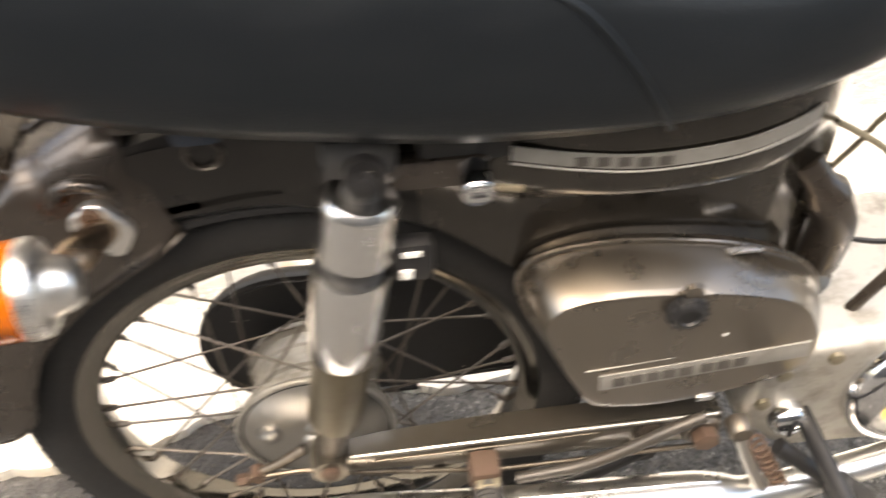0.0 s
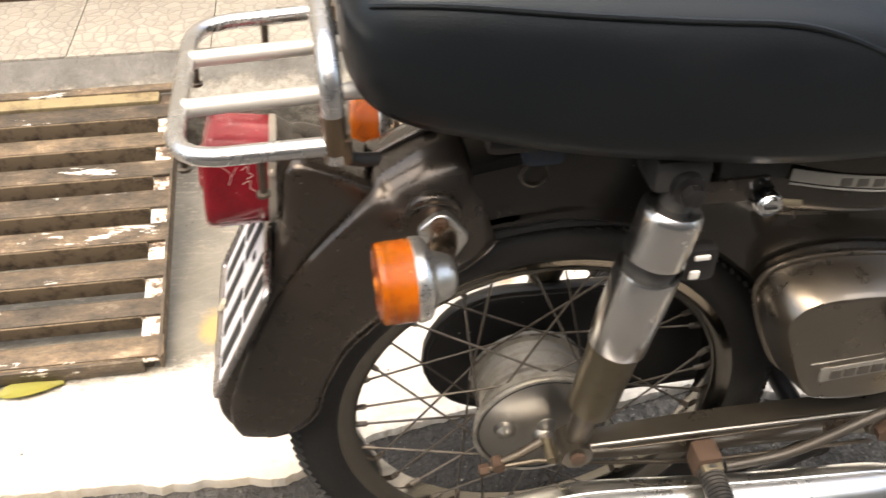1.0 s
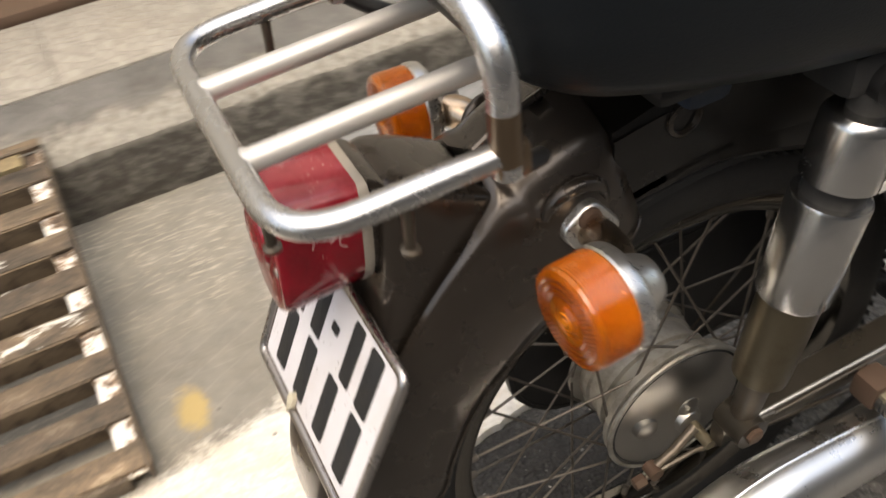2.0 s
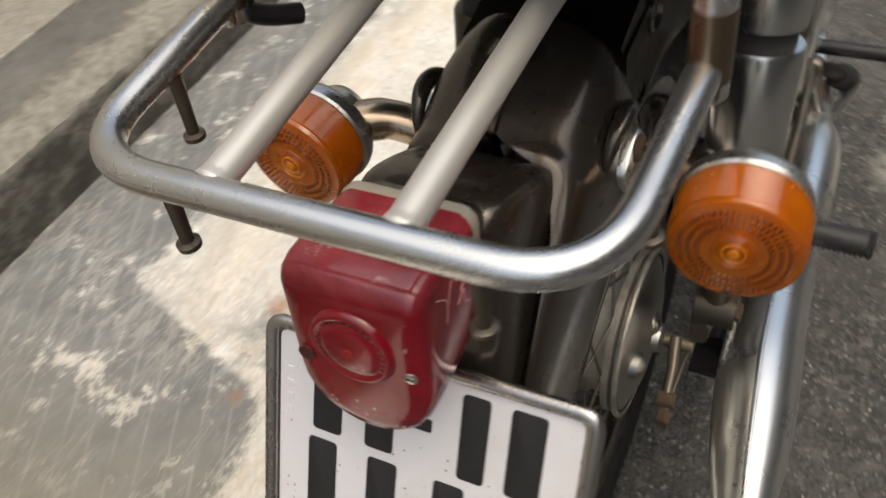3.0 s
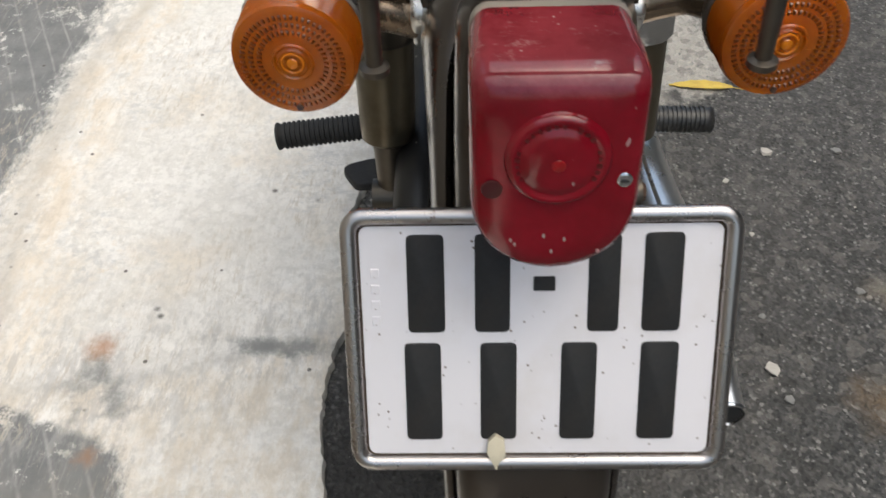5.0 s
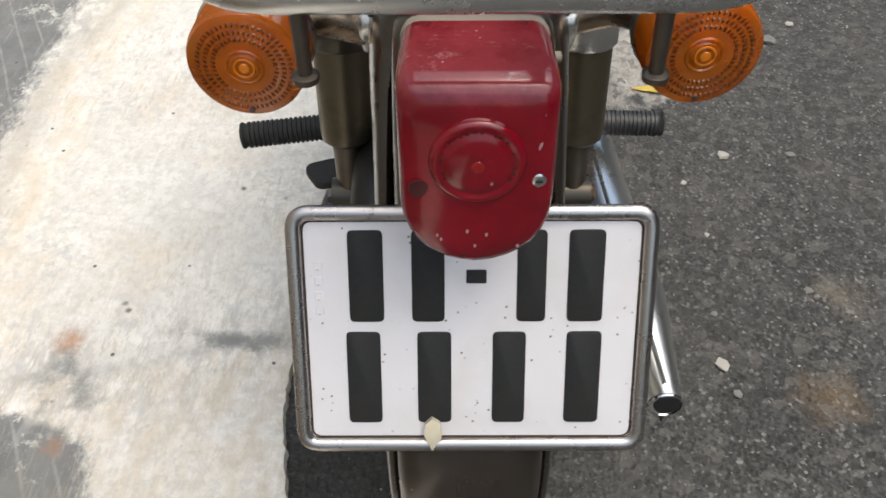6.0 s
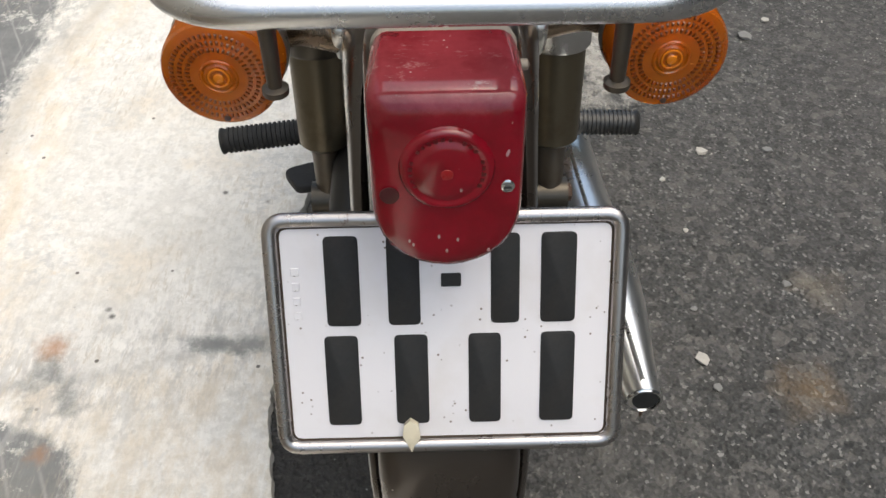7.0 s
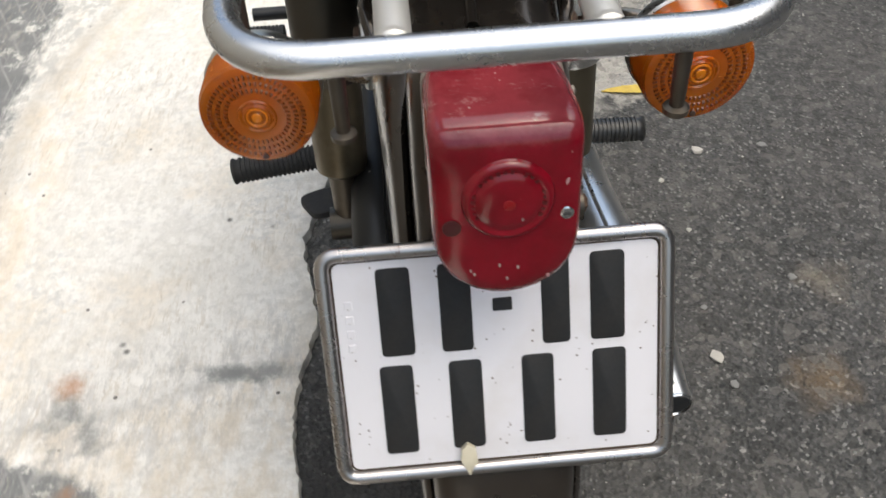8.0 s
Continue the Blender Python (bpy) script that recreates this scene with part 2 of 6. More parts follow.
    base = m.mix(m.math("MULTIPLY", strip, 0.93), base, dark)
    # grey scuffs scattered along the slab joint and diagonal scrapes over the pale cement
    scuff = m.noise(m.coord("World", (1, 3.2, 1), (8, 5, 0), (0, 0, 0.8)), 13, 10, 0.8)
    where = m.ramp(m.math("ADD", m.math("ABSOLUTE", joint), m.math("MULTIPLY", m.noise(v, 6, 4, 0.6), 0.16)), [(0.12, 1.0), (0.22, 0.0)])
    base = m.mix(m.math("MULTIPLY", where, m.ramp(scuff, [(0.50, 0.0), (0.56, 0.50)])), base, (0.40, 0.395, 0.38))
    base = m.mix(m.math("MULTIPLY", m.ramp(m.noise(v, 3.1, 5, 0.6), [(0.44, 0.0), (0.58, 1.0)]), m.ramp(m.noise(m.coord("World", (1, 4.0, 1), (1, 9, 0), (0, 0, 0.55)), 30, 8, 0.8), [(0.53, 0.0), (0.58, 0.6)])), base, (0.48, 0.43, 0.35))
    # grey smears
    smear = m.ramp(m.noise(m.coord("World", (1, 2.2, 1), (5, 2, 0)), 3.6, 8, 0.75), [(0.58, 0.0), (0.68, 0.45)])
    base = m.mix(smear, base, (0.30, 0.30, 0.29))
    # dark damp streaks of their own shape
    for x, y, sx, sy, turn, w in ((0.023, 0.487, 1.0, 1.6, 0.3, 0.030), (-0.01, 0.445, 0.9, 1.9, -0.5, 0.025), (-0.088, 0.46, 0.7, 2.0, -0.4, 0.035), (0.064, 0.247, 2.6, 0.6, 0.0, 0.032), (0.069, 0.297, 2.4, 0.6, 0.2, 0.022), (-0.30, 0.30, 1.5, 1.0, 0.2, 0.02)):
        d = m.node("ShaderNodeVectorMath", Vector=v)
        d.operation = "SUBTRACT"
        d.inputs[1].default_value = (x, y, 0)
        e = m.node("ShaderNodeVectorRotate", Vector=d.outputs[0], Angle=turn)
        f = m.node("ShaderNodeVectorMath", Vector=e.outputs[0])
        f.operation = "MULTIPLY"
        f.inputs[1].default_value = (sx, sy, 1)
        g = m.node("ShaderNodeVectorMath", Vector=f.outputs[0])
        g.operation = "LENGTH"
        r = m.math("ADD", g.outputs["Value"], m.math("MULTIPLY", m.noise(v, 26, 7, 0.75), 0.16))
        base = m.mix(m.ramp(r, [(w + 0.055, 0.75), (w + 0.095, 0.0)]), base, (0.20, 0.205, 0.20))
    # rust spots
    for x, y, r in ((0.066, 0.484, 0.020), (-0.088, 0.455, 0.010)):
        d = m.node("ShaderNodeVectorMath", Vector=v)
        d.operation = "DISTANCE"
        d.inputs[1].default_value = (x, y, 0)
        q = m.math("ADD", d.outputs["Value"], m.math("MULTIPLY", m.noise(v, 60, 4), 0.04))
        base = m.mix(m.ramp(q, [(r, 0.8), (r + 0.028, 0.0)]), base, (0.36, 0.17, 0.07))
    # small dark pits
    pit = m.ramp(m.voro(v, 26), [(0.06, 1.0), (0.085, 0.0)])
    gate = m.ramp(m.noise(v, 7, 2), [(0.5, 0.0), (0.56, 0.9)])
    base = m.mix(m.math("MULTIPLY", pit, gate), base, (0.10, 0.09, 0.08))
    for x, y, r in ((0.350, 0.313, 0.0035), (0.328, 0.248, 0.0025), (0.114, 0.423, 0.0035), (0.126, 0.430, 0.0030)):
        d = m.node("ShaderNodeVectorMath", Vector=v)
        d.operation = "DISTANCE"
        d.inputs[1].default_value = (x, y, 0)
        q = m.math("ADD", d.outputs["Value"], m.math("MULTIPLY", m.noise(v, 300, 3), 0.004))
        base = m.mix(m.ramp(q, [(r + 0.0005, 0.85), (r + 0.0022, 0.0)]), base, (0.07, 0.062, 0.055))
    # yellow paint mark
    d = m.node("ShaderNodeVectorMath", Vector=m.coord("World", (1, 0.55, 1)))
    d.operation = "DISTANCE"
    d.inputs[1].default_value = (-0.447, 0.240, 0)
    q = m.math("ADD", d.outputs["Value"], m.math("MULTIPLY", m.noise(v, 40, 4), 0.035))
    base = m.mix(m.ramp(q, [(0.03, 0.7), (0.045, 0.0)]), base, (0.48, 0.35, 0.12))
    m.color(base)
    crack = m.ramp(m.voro(m.coord("World", (1, 0.7, 1)), 2.6, "DISTANCE_TO_EDGE"), [(0.0, 0.0), (0.012, 1.0)])
    h = m.math("ADD", m.math("ADD", fine, m.math("MULTIPLY", big, 2.0)), m.math("MULTIPLY", crack, 0.4))
    h = m.math("ADD", h, m.math("MULTIPLY", chip, m.math("MULTIPLY", peel, 1.2)))
    m.bump(h, 0.4, 0.003)
    return m.m


# dark colour for the unseen wall that cuts low light
def make_dark_wall():
    m = Mat("dark_blocker_wall", (0.1, 0.09, 0.08), 0.9)
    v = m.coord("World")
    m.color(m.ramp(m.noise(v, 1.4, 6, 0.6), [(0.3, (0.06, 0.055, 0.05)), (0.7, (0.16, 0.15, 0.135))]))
    m.bump(m.noise(v, 20, 5), 0.3, 0.005)
    return m.m


def make_step_cement():
    m = Mat("grey_step_cement", (0.33, 0.31, 0.28), 0.9)
    v = m.coord("World")
    big = m.noise(v, 7, 8, 0.7)
    fine = m.noise(v, 60, 6, 0.7)
    base = m.ramp(big, [(0.3, (0.10, 0.092, 0.08)), (0.5, (0.21, 0.195, 0.168)), (0.72, (0.34, 0.32, 0.28))])
    base = m.mix(m.ramp(fine, [(0.38, 0.5), (0.55, 0.0)]), base, (0.10, 0.09, 0.08))
    moss = m.noise(m.coord("World", (1, 1, 1.6), (2, 5, 1)), 16, 8, 0.75)
    base = m.mix(m.ramp(moss, [(0.46, 0.75), (0.58, 0.0)]), base, (0.055, 0.05, 0.04))
    # paler along the lip, darker on the slope behind it
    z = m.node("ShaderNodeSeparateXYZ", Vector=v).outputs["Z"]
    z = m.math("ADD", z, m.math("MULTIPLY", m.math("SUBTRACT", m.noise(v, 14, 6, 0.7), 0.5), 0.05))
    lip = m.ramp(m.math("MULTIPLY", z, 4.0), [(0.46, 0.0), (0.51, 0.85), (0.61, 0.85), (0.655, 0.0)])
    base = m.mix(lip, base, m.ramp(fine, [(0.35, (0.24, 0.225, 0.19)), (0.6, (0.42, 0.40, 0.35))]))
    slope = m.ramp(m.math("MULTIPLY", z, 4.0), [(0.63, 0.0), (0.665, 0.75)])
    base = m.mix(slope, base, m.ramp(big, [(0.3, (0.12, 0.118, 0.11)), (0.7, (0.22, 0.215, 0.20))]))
    m.color(base)
    m.bump(m.math("ADD", m.math("ADD", fine, moss), m.math("MULTIPLY", big, 3)), 0.8, 0.009)
    return m.m


def make_tile():
    """Cream glazed tile with a crazy-paving relief of rounded pebbles."""
    m = Mat("pebble_tile", (0.7, 0.68, 0.62), 0.35)
    v = m.coord("World")
    ed = m.voro(v, 38, "DISTANCE_TO_EDGE")
    cell = m.node("ShaderNodeSeparateColor", Color=m.voro(v, 38, "F1", "Color")).outputs[0]
    stone = m.ramp(cell, [(0.0, (0.285, 0.268, 0.232)), (1.0, (0.36, 0.342, 0.302))])
    base = m.mix(m.ramp(ed, [(0.02, 0.55), (0.11, 0.0)]), stone, (0.17, 0.155, 0.13))
    base = m.mix(m.ramp(m.noise(v, 11, 6, 0.65), [(0.5, 0.0), (0.8, 0.4)]), base, (0.36, 0.32, 0.26))
    m.color(base)
    m.bump(m.ramp(ed, [(0.0, 0.0), (0.14, 1.0)]), 0.5, 0.002)
    return m.m


def make_peeling():
    """White paint flaking off rusty brown steel."""
    m = Mat("flaking_white_paint", (0.7, 0.68, 0.62), 0.7)
    v = m.coord("World")
    n = m.noise(v, 24, 8, 0.75)
    base = m.ramp(n, [(0.44, (0.07, 0.05, 0.035)), (0.49, (0.30, 0.21, 0.14)), (0.52, (0.76, 0.74, 0.69))])
    m.color(base)
    m.bump(n, 0.5, 0.002)
    return m.m


def make_ramp_steel():
    m = Mat("rusty_ramp_steel", (0.12, 0.10, 0.085), 0.65, 0.35)
    v = m.coord("World", (0.45, 1, 1))
    n = m.noise(v, 22, 9, 0.8)
    f = m.noise(m.coord("World", (2, 30, 8)), 9, 5, 0.6)
    base = m.ramp(n, [(0.34, (0.034, 0.027, 0.021)), (0.46, (0.090, 0.076, 0.060)), (0.57, (0.155, 0.120, 0.086)), (0.68, (0.33, 0.285, 0.22))])
    base = m.mix(m.ramp(f, [(0.6, 0.0), (0.75, 0.5)]), base, (0.26, 0.235, 0.195))
    own = m.t.nodes.new("ShaderNodeObjectInfo").outputs["Random"]
    base = m.mix(1.0, base, m.ramp(own, [(0.0, (0.62, 0.62, 0.63)), (1.0, (1.40, 1.30, 1.16))]), "MULTIPLY")
    # a few flakes of old white paint
    fl = m.noise(m.coord("World", (0.5, 2.4, 1), (4, 2, 0)), 8, 7, 0.7)
    base = m.mix(m.ramp(fl, [(0.63, 0.0), (0.645, 0.9)]), base, (0.75, 0.73, 0.67))
    m.color(base)
    m.bump(m.math("ADD", n, f), 0.5, 0.002)
    return m.m


def make_vinyl():
    m = Mat("black_vinyl", (0.008, 0.0085, 0.0095), 0.40, spec=0.36)
    m.set("Specular Tint", (0.85, 0.95, 1.0, 1))
    v = m.coord()
    grain = m.voro(v, 700)
    wr = m.noise(m.coord("Object", (1, 1, 3)), 14, 5, 0.6)
    m.color(m.mix(m.ramp(wr, [(0.5, 0.0), (0.85, 0.25)]), (0.0050, 0.0062, 0.0078), (0.012, 0.013, 0.015)))
    m.rough(m.math("ADD", m.math("MULTIPLY", wr, 0.2), 0.30))
    m.bump(m.math("ADD", m.math("MULTIPLY", grain, 0.6), m.math("MULTIPLY", wr, 1.5)), 0.16, 0.0012)
    return m.m


def make_chrome(name, c=(0.66, 0.66, 0.66), r=0.14, spots=0.5, rust=(0.16, 0.08, 0.035), metal=1.0):
    m = Mat(name, c, r, metal)
    v = m.coord()
    haze = m.noise(v, 24, 6, 0.7)
    pits = m.ramp(m.noise(v, 160, 4, 0.7), [(0.62, 0.0), (0.72, 1.0)])
    gate = m.ramp(haze, [(0.5, 0.0), (0.66, 1.0)])
    k = m.math("MULTIPLY", m.math("MULTIPLY", pits, gate), spots)
    m.color(m.mix(k, c, rust))
    m.rough(m.math("ADD", m.math("ADD", m.math("MULTIPLY", haze, 0.22), m.math("MULTIPLY", k, 0.5)), r - 0.09, True))
    m.bump(m.math("ADD", haze, m.math("MULTIPLY", pits, 0.2)), 0.05, 0.001)
    return m.m


def make_plastic(name, c, deep, trans, rough=0.22, flecks=0.0, coat=0.4, spec=0.5):
    m = Mat(name, c, rough, 0.0, coat, spec, trans)
    v = m.coord()
    n = m.noise(v, 28, 6, 0.65)
    tint = m.mix(m.ramp(n, [(0.35, 0.0), (0.7, 1.0)]), deep, c)
    scratch = m.ramp(m.voro(m.coord("Object", (90, 26, 120)), 1.0), [(0.06, 1.0), (0.1, 0.0)])
    fleck = m.math("MULTIPLY", m.ramp(m.voro(m.coord("Object", (1, 1, 0.5)), 210), [(0.10, 1.0), (0.15, 0.0)]), m.ramp(m.noise(v, 55, 3), [(0.55, 0.0), (0.60, flecks)]))
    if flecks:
        # paler upper part: the sky's sheen put into the colour, with chalky scuffs
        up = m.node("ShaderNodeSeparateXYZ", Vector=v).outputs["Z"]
        top_sheen = m.math("MULTIPLY", m.ramp(m.math("ADD", up, m.math("MULTIPLY", n, 0.02)), [(0.0475, 0.0), (0.0565, 1.0)]), 0.42)
        tint = m.mix(top_sheen, tint, (0.46, 0.12, 0.14))
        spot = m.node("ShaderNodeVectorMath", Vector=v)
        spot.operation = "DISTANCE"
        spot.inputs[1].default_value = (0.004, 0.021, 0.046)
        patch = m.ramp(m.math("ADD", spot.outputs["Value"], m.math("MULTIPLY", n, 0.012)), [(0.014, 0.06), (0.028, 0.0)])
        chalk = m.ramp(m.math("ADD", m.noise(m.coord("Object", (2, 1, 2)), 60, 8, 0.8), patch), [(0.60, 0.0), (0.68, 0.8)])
        tint = m.mix(m.math("MULTIPLY", chalk, top_sheen), tint, (0.75, 0.65, 0.62))
    m.color(m.mix(fleck, tint, (0.55, 0.45, 0.42)))
    m.rough(m.math("ADD", m.math("MULTIPLY", n, 0.25), m.math("ADD", rough - 0.08, m.math("MULTIPLY", scratch, 0.2))))
    m.bump(n, 0.05, 0.001)
    m.set("IOR", 1.48)
    return m.m


def make_plate_paint():
    m = Mat("white_plate_paint", (0.72, 0.71, 0.74), 0.4)
    v = m.coord()
    speck = m.ramp(m.voro(v, 190), [(0.10, 1.0), (0.15, 0.0)])
    gate = m.ramp(m.noise(v, 75, 2), [(0.52, 0.0), (0.58, 0.9)])
    base = m.mix(m.ramp(m.noise(v, 30, 6), [(0.5, 0.0), (0.85, 0.35)]), (0.72, 0.71, 0.74), (0.52, 0.47, 0.40))
    m.color(m.mix(m.math("MULTIPLY", speck, gate), base, (0.12, 0.08, 0.05)))
    m.bump(m.noise(v, 45, 3), 0.12, 0.002)
    return m.m


ASPHALT = make_asphalt()
CEMENT = make_concrete()
STEP = make_step_cement()
DARKWALL = make_dark_wall()
TILE = make_tile()
PEEL = make_peeling()
RAMP = make_ramp_steel()
VINYL = make_vinyl()
PAINT = specked("bronze_grey_paint", (0.052, 0.042, 0.034), 0.26, 0.65, 0.5, density=120, limit=0.075)
# PAINT darkened: the shade under the seat is put into the colour
SHADED_PAINT = specked("shaded_bronze_grey_paint", (0.0085, 0.0072, 0.0062), 0.30, 0.35, 0.2, density=120, limit=0.075, dusty=0.018)
FRAME_PAINT = specked("bronze_grey_frame_paint", (0.036, 0.031, 0.025), 0.22, 0.8, 0.6, amount=0.2, dusty=0.04)
PAINT_LIGHT = specked("bronze_grey_panel_paint", (0.175, 0.152, 0.123), 0.27, 0.92, 0.7, amount=0.0, dusty=0.05)
ARM_PAINT = specked("oily_bronze_arm_paint", (0.105, 0.092, 0.074), 0.28, 0.8, 0.5, amount=0.3, dusty=0.08)
BLACK = specked("black_enamel", (0.006, 0.006, 0.0065), 0.45, 0.0, 0.0, dusty=0.007)
CHROME = make_chrome("chrome", (0.72, 0.72, 0.72), 0.09)
TUBE = make_chrome("dulled_chrome_tube", (0.63, 0.625, 0.615), 0.25, 0.25, metal=0.97)
DULL_TUBE = make_chrome("weathered_bar_chrome", (0.60, 0.585, 0.55), 0.42, 0.3, metal=0.6)
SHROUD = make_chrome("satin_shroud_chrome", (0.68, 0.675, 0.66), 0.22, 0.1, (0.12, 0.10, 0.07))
PIPE = make_chrome("stained_exhaust_chrome", (0.88, 0.87, 0.84), 0.27, 0.5)
ALU = make_chrome("dull_aluminium", (0.38, 0.37, 0.345), 0.36, 0.3, (0.12, 0.10, 0.07))
OLDALU = worn("oily_aluminium", (0.36, 0.345, 0.31), 0.5, 0.75, amount=0.6, grime=(0.07, 0.055, 0.04))
# chrome's dark reflections put into an olive colour, for the far-side shock
OLIVE = worn("olive_reflection_chrome", (0.070, 0.062, 0.050), 0.34, 0.75, amount=0.5)
DAMPER = worn("tarnished_damper_bronze", (0.165, 0.142, 0.100), 0.36, 0.9, amount=0.5)
BRONZE = worn("tarnished_bronze_steel", (0.19, 0.165, 0.115), 0.45, 0.55, amount=0.6)
STALK = make_chrome("rust_streaked_stalk_chrome", (0.50, 0.385, 0.28), 0.24, 1.0, (0.18, 0.08, 0.03))
RIM = make_chrome("tarnished_rim_steel", (0.24, 0.225, 0.20), 0.09, 0.8, (0.08, 0.058, 0.04))
SPOKE = worn("dirty_spoke_steel", (0.14, 0.125, 0.11), 0.5, 0.8, amount=0.6)
DULL_BROWN = worn("dull_brown_enamel", (0.040, 0.036, 0.031), 0.45, 0.2)
RUST = worn("rusty_steel", (0.080, 0.048, 0.032), 0.8, 0.3, amount=0.8, scale=60, bump=0.3)
RUBBER = worn("black_rubber", (0.018, 0.018, 0.018), 0.75, amount=0.35, grime=(0.07, 0.065, 0.055), bump=0.2)
DUSTY_RUBBER = worn("dusty_grey_rubber", (0.020, 0.0195, 0.019), 0.42, amount=0.6, grime=(0.09, 0.085, 0.077), bump=0.2, scale=40)
TYRE = worn("dusty_tyre_rubber", (0.0075, 0.0072, 0.007), 0.7, amount=0.3, grime=(0.028, 0.025, 0.021), bump=0.07, scale=14)
AMBER = make_plastic("amber_plastic", (0.84, 0.25, 0.010), (0.60, 0.14, 0.006), 0.6, 0.14)
AMBER_DARK = make_plastic("deep_amber_moulding", (0.22, 0.045, 0.003), (0.15, 0.028, 0.002), 0.3, 0.25)
AMBER_RING = worn("bright_amber_moulding", (0.66, 0.20, 0.010), 0.25, grime=(0.6, 0.16, 0.01), amount=0.3)
AMBER_CORE = worn("amber_reflector", (0.9, 0.42, 0.04), 0.3, 0.0, 0.3, grime=(0.6, 0.2, 0.02), amount=0.3)
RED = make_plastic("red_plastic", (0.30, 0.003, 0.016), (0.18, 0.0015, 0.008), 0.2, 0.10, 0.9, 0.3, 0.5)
RED_BRIGHT = worn("bright_red_bulb_spot", (0.26, 0.005, 0.008), 0.3)
RED_DEEP = worn("deep_red_moulding", (0.10, 0.002, 0.005), 0.35)
RED_DARK = worn("dark_red_hole", (0.05, 0.003, 0.004), 0.6)
PALE = worn("pale_gasket", (0.26, 0.235, 0.20), 0.6)
PLATE = make_plate_paint()
INK = worn("black_plate_paint", (0.012, 0.013, 0.014), 0.75, 0, 0.0, amount=0.1)
STEELFRAME = make_chrome("brushed_plate_frame", (0.46, 0.435, 0.42), 0.26, 0.85)
SILVER = worn("silver_sticker", (0.22, 0.212, 0.192), 0.5, 0.3, amount=0.3)
STICKER_INK = worn("dark_sticker_ink", (0.060, 0.055, 0.048), 0.5, 0.1)
BLUE = worn("faded_blue_rubber", (0.008, 0.022, 0.045), 0.6)
WHITE = worn("white_paint_dab", (0.75, 0.74, 0.7), 0.6)
SCRATCH = worn("chalky_scratch", (0.45, 0.25, 0.25), 0.8)
LEAF_G = worn("yellow_green_leaf", (0.27, 0.26, 0.055), 0.6, amount=0.6, grime=(0.30, 0.24, 0.04), scale=50)
LEAF_Y = worn("yellow_leaf", (0.55, 0.40, 0.07), 0.6, amount=0.5, grime=(0.30, 0.20, 0.05), scale=60)
GAP_SHADE = worn("dark_brown_gap_shade", (0.05, 0.035, 0.025), 0.9)
DARKSTEEL = worn("brown_stained_steel", (0.125, 0.108, 0.088), 0.4, 0.8, amount=0.6)
TAPE = worn("yellowed_tape", (0.60, 0.55, 0.42), 0.4)
YELLOW = worn("flaking_ochre_paint", (0.27, 0.215, 0.115), 0.8, amount=0.95, grime=(0.09, 0.06, 0.04), scale=24, bump=0.3)
LIP = worn("rust_brown_lip", (0.17, 0.125, 0.080), 0.8, 0.0, amount=1.0, grime=(0.022, 0.014, 0.009), scale=34, bump=0.4)
SILVERED = worn("silvered_plastic", (0.66, 0.65, 0.62), 0.30, 0.95, amount=0.2, grime=(0.4, 0.38, 0.34), bump=0.004)
DARKWOOD = worn("dark_brown_sill", (0.09, 0.055, 0.035), 0.6, amount=0.5)
WALLPAINT = worn("faded_wall_paint", (0.52, 0.49, 0.42), 0.9, amount=0.4, grime=(0.25, 0.23, 0.2), scale=3, bump=0.2)
STONES = worn("grey_pebble", (0.20, 0.20, 0.19), 0.9, amount=0.5, grime=(0.09, 0.09, 0.085), scale=60, bump=0.4)
STONES_PALE = worn("pale_pebble", (0.42, 0.40, 0.36), 0.9, amount=0.5, grime=(0.2, 0.19, 0.17), scale=60, bump=0.4)

# ---- mesh helpers ----
WHERE = {}


def part(name, bm, material, parent=None, label="", sharp=38):
    """Links a bmesh, given in world metres, as one mesh object under a thing or a part."""
    bmesh.ops.recalc_face_normals(bm, faces=bm.faces)
    for f in bm.faces:
        f.smooth = True
    for e in bm.edges:
        if len(e.link_faces) == 2 and e.calc_face_angle(0) > radians(sharp):
            e.smooth = False
    lo = Vector([min(v.co[i] for v in bm.verts) for i in range(3)])
    hi = Vector([max(v.co[i] for v in bm.verts) for i in range(3)])
    mid = (lo + hi) / 2
    if parent is None:
        mid.z = lo.z
    bmesh.ops.translate(bm, verts=bm.verts, vec=-mid)
    me = bpy.data.meshes.new(name)
    bm.to_mesh(me)
    bm.free()
    me.materials.append(material)
    ob = new(name, me)
    ob.location = mid - (WHERE[parent] if parent is not None else Vector())
    ob.parent = parent
    WHERE[ob] = mid
    if label:
        tagged(ob, label)
    return ob


def root(name, at, label, category, group="", kind=""):
    ob = tagged(new(name), label, category, group, kind)
    ob.location = at
    WHERE[ob] = Vector(at)
    return ob


def smooth_path(pts, steps=8, closed=False):
    """A Catmull-Rom curve through points of any dimension."""
    p = [np.array(q, float) for q in pts]
    n = len(p)
    out = []
    for i in range(n if closed else n - 1):
        a, b, c, d = (p[(i + k) % n] if closed else p[min(max(i + k, 0), n - 1)] for k in (-1, 0, 1, 2))
        for s in range(steps):
            t = s / steps
            out.append(0.5 * (2 * b + (c - a) * t + (2 * a - 5 * b + 4 * c - d) * t * t + (3 * b - a - 3 * c + d) * t ** 3))
    if not closed:
        out.append(p[-1])
    return out


